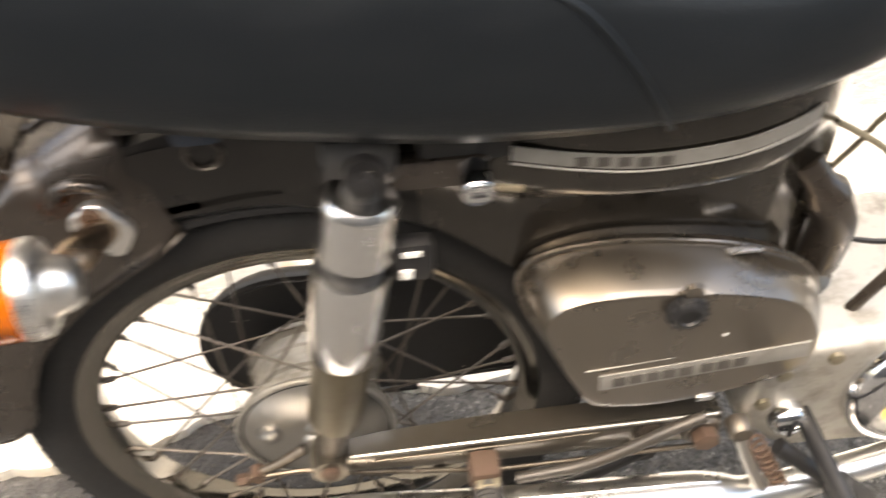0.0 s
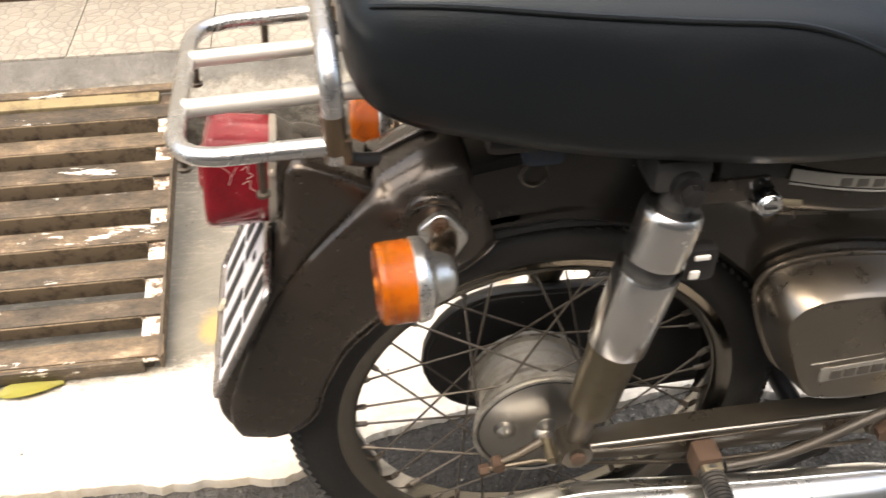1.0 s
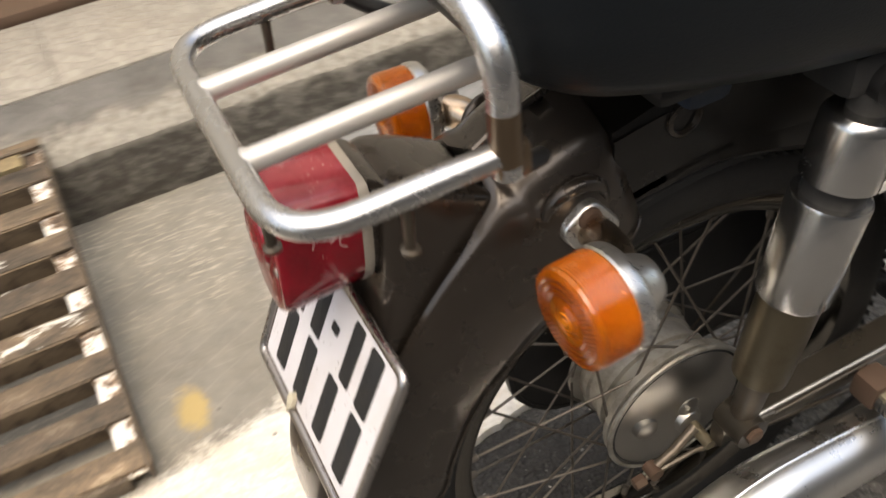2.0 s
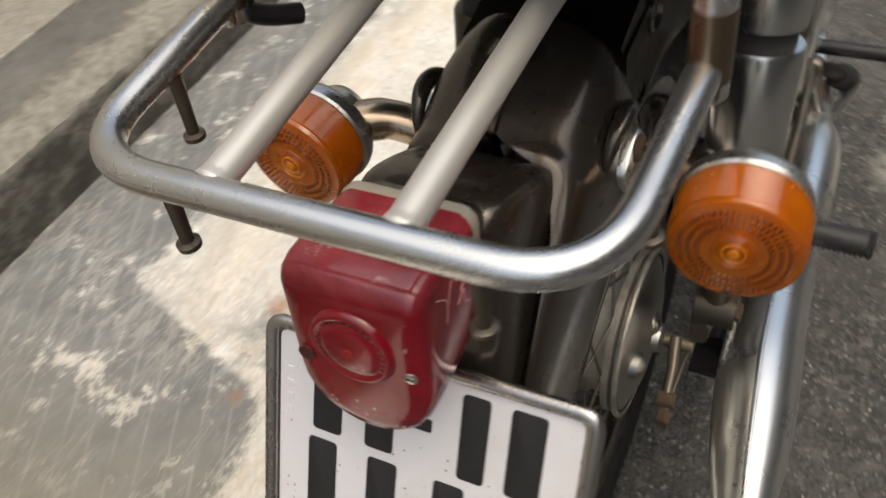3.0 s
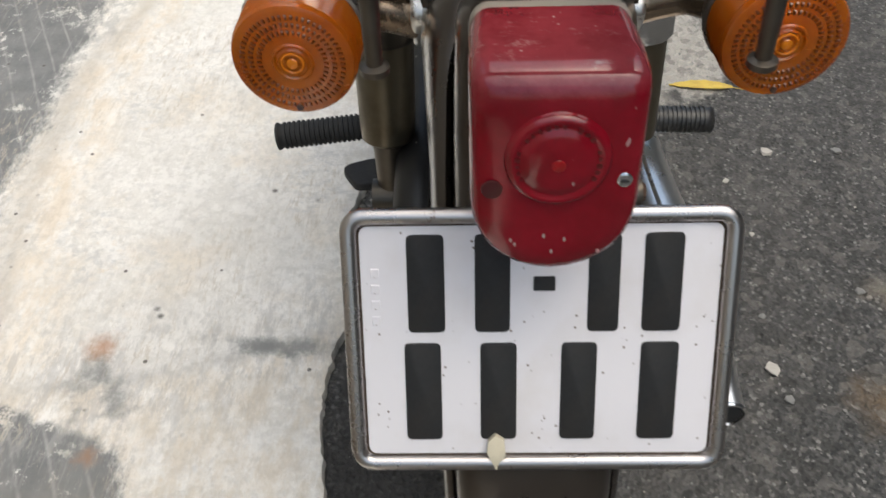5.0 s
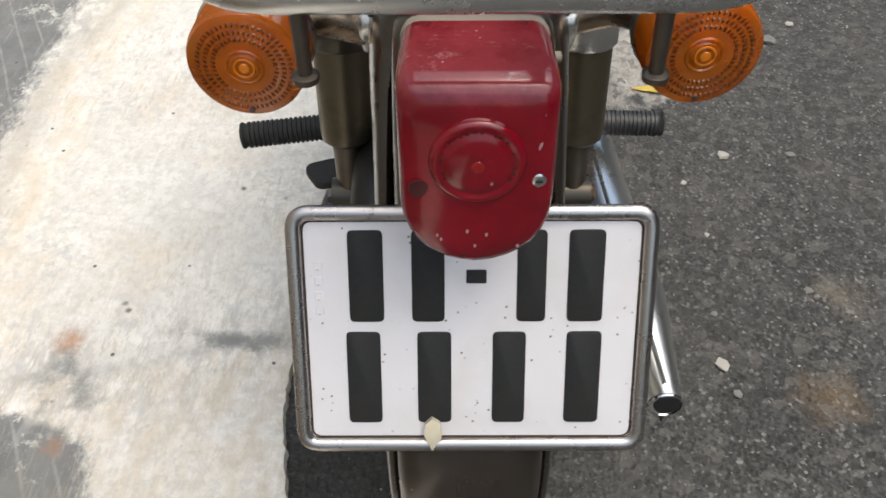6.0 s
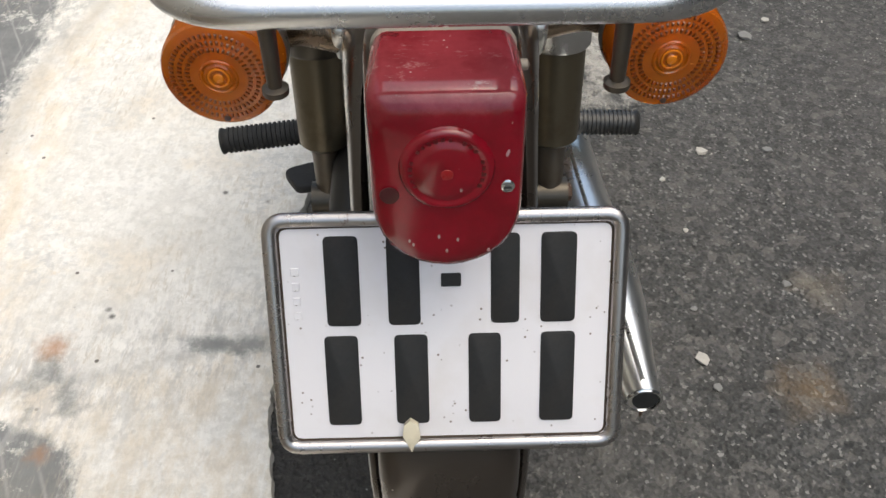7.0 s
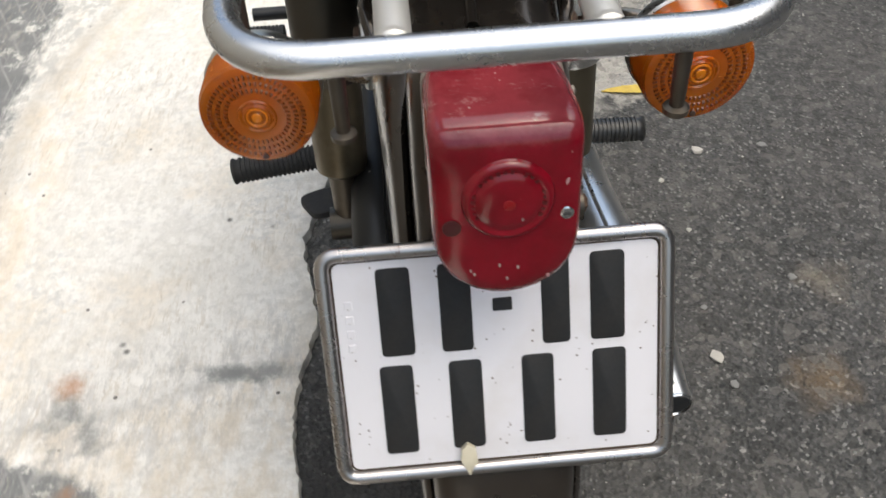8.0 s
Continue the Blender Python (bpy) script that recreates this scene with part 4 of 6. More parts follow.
def build_fender():
    """The rear mudguard: an arched shell with a spine seam, and a narrower blade that comes out of it and carries the lamp."""
    # shell: edge along the wheel, crest (or crease), half width, half width at the crease
    st = [(-0.325, 0.284, -0.341, 0.2865, 0.033, 0.028), (-0.315, 0.2885, -0.345, 0.293, 0.041, 0.035), (-0.297, 0.299, -0.3495, 0.320, 0.048, 0.042), (-0.278, 0.311, -0.346, 0.350, 0.0515, 0.044), (-0.260, 0.333, -0.338, 0.378, 0.053, 0.0455),
          (-0.248, 0.372, -0.322, 0.418, 0.054, 0.0460), (-0.224, 0.421, -0.292, 0.478, 0.055, 0.0465), (-0.198, 0.450, -0.263, 0.521, 0.056, 0.0465), (-0.176, 0.472, -0.240, 0.549, 0.057, 0.0460), (-0.153, 0.491, -0.214, 0.576, 0.059, 0.044), (-0.131, 0.508, -0.193, 0.597, 0.061, 0.034),
          (-0.119, 0.516, -0.187, 0.606, 0.062, 0.016), (-0.109, 0.522, -0.180, 0.611, 0.0625, 0.002), (-0.101, 0.528, -0.162, 0.621, 0.062, 0.0), (-0.093, 0.533, -0.142, 0.630, 0.060, 0.0), (-0.086, 0.537, -0.124, 0.636, 0.056, 0.0), (-0.080, 0.540, -0.112, 0.639, 0.050, 0.0)]
    rows = smooth_path(st, 5)
    rings = []
    for ex, ez, cx, cz, w, c in rows:
        c = max(c, 0.0)
        half = []
        for u in (0.0, 0.1, 0.3, 0.5, 0.65, 0.77, 0.86, 0.92, 0.96, 0.985, 1.0):
            y = c + (w - c) * (1 - u ** 4) ** 0.36
            if u == 0.0:
                y = w * 0.985
            half.append((ex + (cx - ex) * u, y, ez + (cz - ez) * u))
        # the turned-in edge at the crease
        half.append((cx + 0.0015, c * 0.95, cz - 0.003))
        half.append((cx + 0.006, min(c * 0.9, 0.046), cz - min(0.020, max(0.001, (cz - 0.304) * 0.3))))
        rings.append(half)
    shell = bmesh.new()
    for s in (-1, 1):
        loft([[(x, s * y, z) for x, y, z in r] for r in rings], shell, wrap=False)
    bmesh.ops.remove_doubles(shell, verts=shell.verts, dist=0.0004)
    ob = part("rear_mudguard", shell, PAINT, bike, "bronze-grey pressed steel rear mudguard with chips", sharp=50)
    sol = ob.modifiers.new("thickness", "SOLIDIFY")
    sol.thickness, sol.offset = 0.0020, -1
    # blade: foot inside the crease, top line, half width
    bl = [(-0.330, 0.2850, -0.3450, 0.2880, 0.024), (-0.330, 0.290, -0.353, 0.297, 0.032), (-0.336, 0.318, -0.3625, 0.328, 0.040), (-0.334, 0.348, -0.3615, 0.360, 0.042), (-0.326, 0.382, -0.353, 0.396, 0.043), (-0.306, 0.424, -0.333, 0.434, 0.043), (-0.276, 0.472, -0.303, 0.488, 0.0425),
          (-0.250, 0.505, -0.2815, 0.534, 0.042), (-0.230, 0.522, -0.2705, 0.572, 0.0415), (-0.206, 0.536, -0.2665, 0.604, 0.041), (-0.188, 0.546, -0.2635, 0.624, 0.0405), (-0.172, 0.553, -0.250, 0.6315, 0.040), (-0.160, 0.555, -0.222, 0.6210, 0.039), (-0.152, 0.556, -0.190, 0.6030, 0.037)]
    rings = []
    for fx, fz, bx, bz, n in smooth_path(bl, 5):
        flat = min(1.0, max(0.0, (bz - 0.50) / 0.08))
        half = []
        for u, y0, y1 in ((0.0, 1.03, 1.03), (0.3, 1.02, 1.02), (0.55, 1.0, 1.01), (0.75, 0.95, 0.995), (0.88, 0.84, 0.97), (0.96, 0.66, 0.90), (0.99, 0.42, 0.74), (1.0, 0.18, 0.40)):
            half.append((fx + (bx - fx) * u, n * (y0 + (y1 - y0) * flat), fz + (bz - fz) * u))
        rings.append([(x, -y, z) for x, y, z in half] + [(x, y, z) for x, y, z in reversed(half)])
    blade = part("mudguard_blade", loft(rings, wrap=False), PAINT, ob, "narrow mudguard tail that carries lamp and plate", sharp=60)
    sol = blade.modifiers.new("thickness", "SOLIDIFY")
    sol.thickness, sol.offset = 0.0016, -1
    # rolled lip along the wheel edge, and the seam along the spine
    for s in (-1, 1):
        part("mudguard_lip", tube([(r[0], s * r[4] * 0.980, r[1]) for r in rows[4:]], 0.0014, 8), PAINT, ob)
    part("spine_seam", tube([(r[2], 0, r[3] + 0.0012) for r in rows if r[2] > -0.187 and r[5] < 0.004], 0.0030, 8), PAINT, ob)
    # dark inner arch over the tyre
    arch = []
    for k in range(25):
        a = radians(40 + 82 * k / 24)
        arch.append([AXLE + Vector((math.cos(a) * r, y, math.sin(a) * r)) for r, y in ((0.289, -0.046), (0.294, -0.045), (0.297, -0.038), (0.299, -0.02), (0.299, 0.02), (0.297, 0.038), (0.294, 0.045), (0.289, 0.046), (0.292, 0.041), (0.295, 0.02), (0.295, -0.02), (0.292, -0.041))])
    part("inner_arch", loft(arch), BLACK, ob, "black inner wheel arch")
    # arched ridge pressed over each indicator mount, and the dish below it
    for s in (-1, 1):
        arc = [(-0.1395 + math.cos(a) * 0.0235, s * (0.0565 + 0.0035 * math.sin(a) ** 2), 0.5775 + math.sin(a) * 0.0245) for a in [radians(-5 + 175 * k / 16) for k in range(17)]]
        part("mount_ridge", tube(arc, [0.002 + 0.0036 * math.sin(math.pi * (k + 0.5) / 17) for k in range(17)], 14), PAINT, ob)
        part("mount_dish", lathe([(0.0, 0.024), (0.003, 0.0215), (0.0040, 0.014), (0.0042, 0.001)], (-0.136, s * 0.0550, 0.566), (-0.10, s, 0.22), 28), PAINT, ob)
    return ob


def build_body():
    """The pressed frame under the seat."""
    # stations along x: half width above, ledge height, lower half width, bottom
    st = [(-0.105, 0.050, 0.585, 0.050, 0.540, 0.622), (-0.06, 0.050, 0.592, 0.050, 0.5455, 0.634), (0.0, 0.050, 0.598, 0.050, 0.5455, 0.652), (0.10, 0.066, 0.594, 0.058, 0.52, 0.666), (0.17, 0.088, 0.585, 0.065, 0.47, 0.668), (0.24, 0.099, 0.577, 0.063, 0.40, 0.668), (0.32, 0.098, 0.578, 0.061, 0.36, 0.672), (0.37, 0.088, 0.586, 0.058, 0.36, 0.676), (0.405, 0.068, 0.600, 0.054, 0.36, 0.672), (0.430, 0.045, 0.585, 0.045, 0.35, 0.615)]
    rows = smooth_path(st, 5)
    rings = []
    for x, w, ledge, lw, bot, top in rows:
        half = [(0.0, bot - 0.004), (lw * 0.8, bot), (lw, bot + 0.012), (lw, (bot + ledge) / 2), (lw, ledge - 0.030), (lw * 0.4 + w * 0.6, ledge - 0.012), (w * 0.985, ledge), (w, ledge + 0.008), (w, ledge + 0.03), (w * 0.985, top - 0.012), (w * 0.93, top - 0.002), (0.0, top)]
        rings.append([(x, -y, z) for y, z in half] + [(x, y, z) for y, z in reversed(half[1:-1])])
    # same paint; the part under the seat has its shade put into the colour
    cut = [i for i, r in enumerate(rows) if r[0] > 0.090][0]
    body = part("frame_body", loft(rings[:cut + 1]), SHADED_PAINT, bike, "bronze-grey pressed steel frame, darkened by painted-in shade under the seat")
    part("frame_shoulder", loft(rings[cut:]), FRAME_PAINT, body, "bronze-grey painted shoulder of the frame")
    # the backbone that runs down and forward
    bone = smooth_path([(0.39, 0, 0.44, 0.054, 0.085), (0.43, 0, 0.375, 0.050, 0.060), (0.50, 0, 0.325, 0.046, 0.045), (0.60, 0, 0.305, 0.044, 0.042), (0.72, 0, 0.315, 0.042, 0.040)], 5)
    rings = [[(x, math.cos(a) * w, z + math.sin(a) * h) for a in [2 * math.pi * k / 20 for k in range(20)]] for x, y, z, w, h in bone]
    part("backbone", loft(rings), PAINT, bike)
    # maker's stripe with plain bars for its lettering
    pts = smooth_path([(0.163, -0.0895, 0.618), (0.21, -0.0968, 0.612), (0.26, -0.1012, 0.609), (0.32, -0.0995, 0.612), (0.36, -0.0925, 0.6185), (0.386, -0.082, 0.624)], 6)
    rings = [[(x, y - 0.0004, z - 0.0060), (x, y - 0.0018, z - 0.0060), (x, y - 0.0018, z + 0.0060), (x, y - 0.0004, z + 0.0060)] for x, y, z in pts]
    stripe = part("stripe", loft(rings), SILVER, body, "silver stripe with a dark lettering band")
    for i in range(5):
        x = 0.206 + 0.0145 * i
        y = -0.0976 - 0.0042 * min(i, 3) / 3 * 1.0
        part("bar", slab((x, y - 0.0022, 0.6072 - 0.0006 * i), (x + 0.010, y - 0.0006, 0.6150 - 0.0006 * i), 0.0004), STICKER_INK, stripe)
    part("stripe_edge", tube([(x, y - 0.0014, z - 0.0088) for x, y, z in pts], 0.0010, 6), SILVER, stripe)
    # shock mount recess, shade put in as black, seat hinge, blue rubber, washer
    part("seat_bracket", slab((0.10, -0.086, 0.610), (0.165, -0.060, 0.652), 0.004), RUBBER, bike)
    part("mount_bracket", slab((0.034, -0.106, 0.618), (0.085, -0.055, 0.652), 0.010), RUBBER, bike)
    part("rubber_stop", slab((-0.066, -0.072, 0.632), (-0.030, -0.040, 0.668), 0.008), BLUE, bike, "faded blue rubber stop")
    part("washer", lathe([(0.0, 0.014), (-0.007, 0.014), (-0.008, 0.011), (-0.004, 0.010), (-0.004, 0.001)], (-0.050, -0.045, 0.612), (0, 1, 0), 24), PAINT, bike)
    # helmet lock and its plate
    lock = part("helmet_lock", lathe([(0.0, 0.012), (-0.026, 0.012), (-0.028, 0.0105), (-0.027, 0.008), (-0.029, 0.007), (-0.029, 0.001)], (0.137, -0.086, 0.604), (0, 1, 0), 24), CHROME, bike, "chrome key lock")
    part("keyhole", slab((0.1315, -0.1165, 0.6025), (0.1425, -0.1145, 0.6055), 0.0005), INK, lock)
    part("lock_plate", slab((0.073, -0.090, 0.591), (0.148, -0.074, 0.617), 0.006), PAINT, bike)
    part("seat_catch", tube([(0.15, -0.106, 0.602), (0.168, -0.108, 0.6)], 0.003, 8), BRONZE, bike)
    # black hose clip with white dabs
    clip = part("clip", slab((0.074, -0.112, 0.522), (0.106, -0.094, 0.560), 0.008), BLACK, bike)
    part("white_dab", slab((0.080, -0.1145, 0.529), (0.089, -0.1115, 0.538), 0.003), WHITE, clip)
    part("white_dab", slab((0.082, -0.1140, 0.550), (0.096, -0.1115, 0.555), 0.002), WHITE, clip)


def build_side_panel():
    base = [(0.177, 0.462), (0.180, 0.485), (0.195, 0.497), (0.226, 0.5035), (0.262, 0.5040), (0.305, 0.4985), (0.356, 0.4870), (0.408, 0.466), (0.436, 0.436), (0.442, 0.396), (0.422, 0.362), (0.342, 0.338), (0.288, 0.332), (0.246, 0.340), (0.220, 0.364), (0.202, 0.396), (0.187, 0.430)]
    fold = [(0.187, 0.464), (0.195, 0.482), (0.210, 0.4905), (0.232, 0.4935), (0.262, 0.4940), (0.305, 0.4895), (0.352, 0.4805), (0.397, 0.463), (0.419, 0.433), (0.427, 0.400), (0.412, 0.371), (0.338, 0.350), (0.289, 0.345), (0.246, 0.351), (0.228, 0.367), (0.212, 0.398), (0.195, 0.438)]
    outer = [Vector((*q, 0)) for q in smooth_path(base, 8, True)]
    inner = [Vector((*q, 0)) for q in smooth_path(fold, 8, True)]
    c = Vector((0.305, 0.430, 0))
    rings = [[(c.x + (q.x - c.x) * 0.94, -0.056, c.y + (q.y - c.y) * 0.94) for q in outer], [(q.x, -0.072, q.y) for q in outer]]
    for k in range(1, 10):
        v = k / 9
        u = v ** 1.5
        rings.append([(p.x + (q.x - p.x) * u + (c.x - q.x) * 0.012 * u * u, -0.076 - 0.0465 * v, p.y + (q.y - p.y) * u + (c.y - q.y) * 0.022 * u * u) for p, q in zip(outer, inner)])
    for k, y in ((0.95, -0.1236), (0.9, -0.1241), (0.6, -0.1248), (0.3, -0.1252), (0.02, -0.1254)):
        rings.append([(c.x + (q.x - c.x) * k, y, c.y + (q.y - c.y) * k) for q in inner])
    panel = part("side_panel", loft(rings), PAINT_LIGHT, bike, "bronze-grey domed side cover with a silver name stripe")
    # pressed flange round it
    part("panel_flange", tube([Vector((c.x + (q.x - c.x) * 1.006, -0.073, c.y + (q.y - c.y) * 1.006)) for q in outer], 0.0028, 8, closed=True), PAINT_LIGHT, panel)
    knob = part("panel_knob", lathe([(0.0, 0.0150), (-0.003, 0.0158), (-0.009, 0.0152), (-0.012, 0.0120), (-0.0128, 0.0085), (-0.0105, 0.0075), (-0.0100, 0.001)], (0.298, -0.1245, 0.4765), (0, 1, 0), 28), BLACK, panel, "black ribbed rubber knob")
    for k in range(14):
        t = 2 * math.pi * k / 14
        part("knob_rib", tube([(0.298 + math.cos(t) * 0.0156, -0.1255, 0.4765 + math.sin(t) * 0.0156), (0.298 + math.cos(t) * 0.0152, -0.1345, 0.4765 + math.sin(t) * 0.0152)], 0.0016, 6), BLACK, knob)
    part("knob_lug", lathe([(0, 0.009), (-0.005, 0.008), (-0.006, 0.001)], (0.301, -0.124, 0.4945), (0, 1, 0), 16), PAINT_LIGHT, panel)
    # name stripe: silver field with dark bars
    lo, hi = Vector((0.2385, 0, 0.3910)), Vector((0.4205, 0, 0.4065))
    d = (hi - lo)
    ang = math.atan2(d.z, d.x)

    def strip(s0, s1, h0, h1, y0, y1):
        own = slab((s0, y0, h0), (s1, y1, h1), 0.0004)
        bmesh.ops.transform(own, matrix=Matrix.Translation(lo) @ Matrix.Rotation(-ang, 4, "Y"), verts=own.verts)
        return own
    stripe = part("name_stripe", strip(0.0, d.length * 0.985, -0.0095, 0.0100, -0.1262, -0.121), SILVER, panel, "silver stripe with dark lettering bars")
    for i in range(8):
        s = 0.011 + 0.0142 * i + (0.004 if i > 4 else 0)
        part("bar", strip(s, s + 0.0112, -0.0055, 0.0060, -0.1276, -0.1261), STICKER_INK, stripe)
    part("stripe_line", strip(-0.012, 0.062, 0.0178, 0.0190, -0.1258, -0.121), SILVER, panel)
    part("chip", lathe([(0.0, 0.0022), (-0.0005, 0.0019), (-0.0007, 0.0003)], (0.338, -0.1249, 0.4375), (0, 1, 0), 9), WHITE, panel)
    part("panel_tab", slab((0.342, -0.088, 0.4905), (0.372, -0.080, 0.4935), 0.0015), TUBE, panel, "bright worn tab along the top edge")
    part("edge_dab", slab((0.330, -0.126, 0.3475), (0.345, -0.121, 0.3540), 0.002), TUBE, panel)


def build_seat():
    """The long black seat, with a welt that falls to its lower edge where the rider sits."""
    st = [(-0.208, 0.052, 0.742, 0.772), (-0.203, 0.078, 0.727, 0.790), (-0.190, 0.098, 0.713, 0.804), (-0.165, 0.113, 0.703, 0.812), (-0.12, 0.121, 0.692, 0.813), (-0.04, 0.124, 0.673, 0.805), (0.04, 0.125, 0.660, 0.797), (0.12, 0.126, 0.650, 0.789), (0.19, 0.126, 0.647, 0.778), (0.25, 0.125, 0.647, 0.762), (0.32, 0.121, 0.652, 0.752), (0.38, 0.112, 0.664, 0.752), (0.43, 0.095, 0.676, 0.752), (0.47, 0.070, 0.690, 0.748), (0.49, 0.045, 0.70, 0.738)]
    rows = smooth_path(st, 5)

    def section(w, b, t):
        half = [(0.0, b + 0.001), (w * 0.62, b), (w * 0.86, b - 0.001), (w * 0.94, b + 0.002), (w * 0.985, b + (t - b) * 0.10), (w * 1.005, b + (t - b) * 0.28), (w * 0.99, b + (t - b) * 0.50), (w * 0.955, b + (t - b) * 0.70), (w * 0.90, b + (t - b) * 0.84), (w * 0.79, b + (t - b) * 0.935), (w * 0.6, b + (t - b) * 0.985), (0.0, t)]
        return half
    rings = []
    for x, w, b, t in rows:
        h = section(w, b, t)
        rings.append([(x, -y, z) for y, z in h] + [(x, y, z) for y, z in reversed(h[1:-1])])
    seat = part("seat", loft(rings), VINYL, bike, "long padded black vinyl seat with raised welt", sharp=80)
    # welt along the upper edge and down the side
    for s in (-1, 1):
        top = [(x, s * w * 0.905, b + (t - b) * 0.845) for x, w, b, t in rows if -0.19 < x < 0.150]
        x0, w0, b0, t0 = [r for r in rows if r[0] >= 0.15][0]
        down = [(0.178, s * 0.1165, b0 + 0.100), (0.203, s * 0.1215, 0.732), (0.228, s * 0.1250, 0.702), (0.248, s * 0.1255, 0.672), (0.261, s * 0.1185, 0.648)]
        pts = smooth_path([top[0]] + top[4::5] + down, 4)
        part("welt", tube(pts, 0.0026, 8), VINYL, seat)
    part("seat_base", slab((-0.10, -0.085, 0.655), (0.36, 0.085, 0.672), 0.008), BLACK, bike)


def build_rack():
    z, zf, r = 0.6915, 0.6965, 0.0074
    y0, xr, xf = 0.1105, -0.3355, -0.218
    rack = part("luggage_rack", tube(fillet([(xf - 0.002, -y0 - 0.003, zf), (xr, -y0, z), (xr, y0, z), (xf - 0.002, y0 + 0.003, zf)], 0.042, 10), r, 18), TUBE, bike, "dulled chrome tubular luggage rack with brazed joints")
    for y in (-0.037, 0.044):
        part("rack_bar", tube([(xr + 0.003, y, z), (-0.20, y * 1.02, zf + 0.001), (-0.13, y * 1.05, zf + 0.003)], r * 0.98, 16), DULL_TUBE, rack, "dulled matt bar")
        part("weld", lathe([(-0.002, 0.006), (0.0010, 0.0082), (0.0030, 0.0080), (0.0075, 0.0070)], (xr + 0.003, y, z), (1, 0, 0), 14), DULL_TUBE, rack)
    # hoop behind the seat
    hoop = fillet([(xf, -y0 - 0.004, zf - 0.012), (xf, -y0 - 0.004, 0.762), (xf - 0.004, 0.0, 0.778), (xf, y0 + 0.004, 0.762), (xf, y0 + 0.004, zf - 0.012)], 0.038, 10)
    part("rack_hoop", tube(hoop, r * 1.15, 18), TUBE, rack)
    for s in (-1, 1):
        part("hoop_rust", tube([(xf, s * (y0 + 0.004), zf - 0.004), (xf, s * (y0 + 0.004), zf + 0.016), (xf, s * (y0 + 0.004), zf + 0.027)], [r * 1.19, r * 1.19, r * 1.155], 18), RUSTY_CHROME, rack, "brown rusted foot of the hoop")
    for s in (-1, 1):
        part("rack_foot", slab((xf - 0.008, s * (y0 + 0.004) - 0.007, zf - 0.014), (xf + 0.012, s * (y0 + 0.004) + 0.007, zf + 0.008), 0.005), RUSTY_CHROME, rack, "brown tarnished bracket")
        part("rack_stay", tube(smooth_path([(xf + 0.004, s * (y0 + 0.002), zf - 0.010), (xf + 0.016, s * 0.106, 0.678), (xf + 0.030, s * 0.098, 0.672)], 4), 0.0055, 12), BLACK, rack)
        for x, y in ((-0.333, s * 0.067), (-0.272, s * (y0 - 0.001))):
            peg = part("peg", tube([(x, y, z - 0.003), (x - 0.002, y, z - 0.034)], [0.0036, 0.0030], 12), DARKSTEEL, rack)
            part("peg_head", lathe([(-0.0030, 0.0030), (-0.0018, 0.0052), (0.0008, 0.0054), (0.0018, 0.0034)], (x - 0.002, y, z - 0.035), (0, 0, 1), 16), DARKSTEEL, peg)


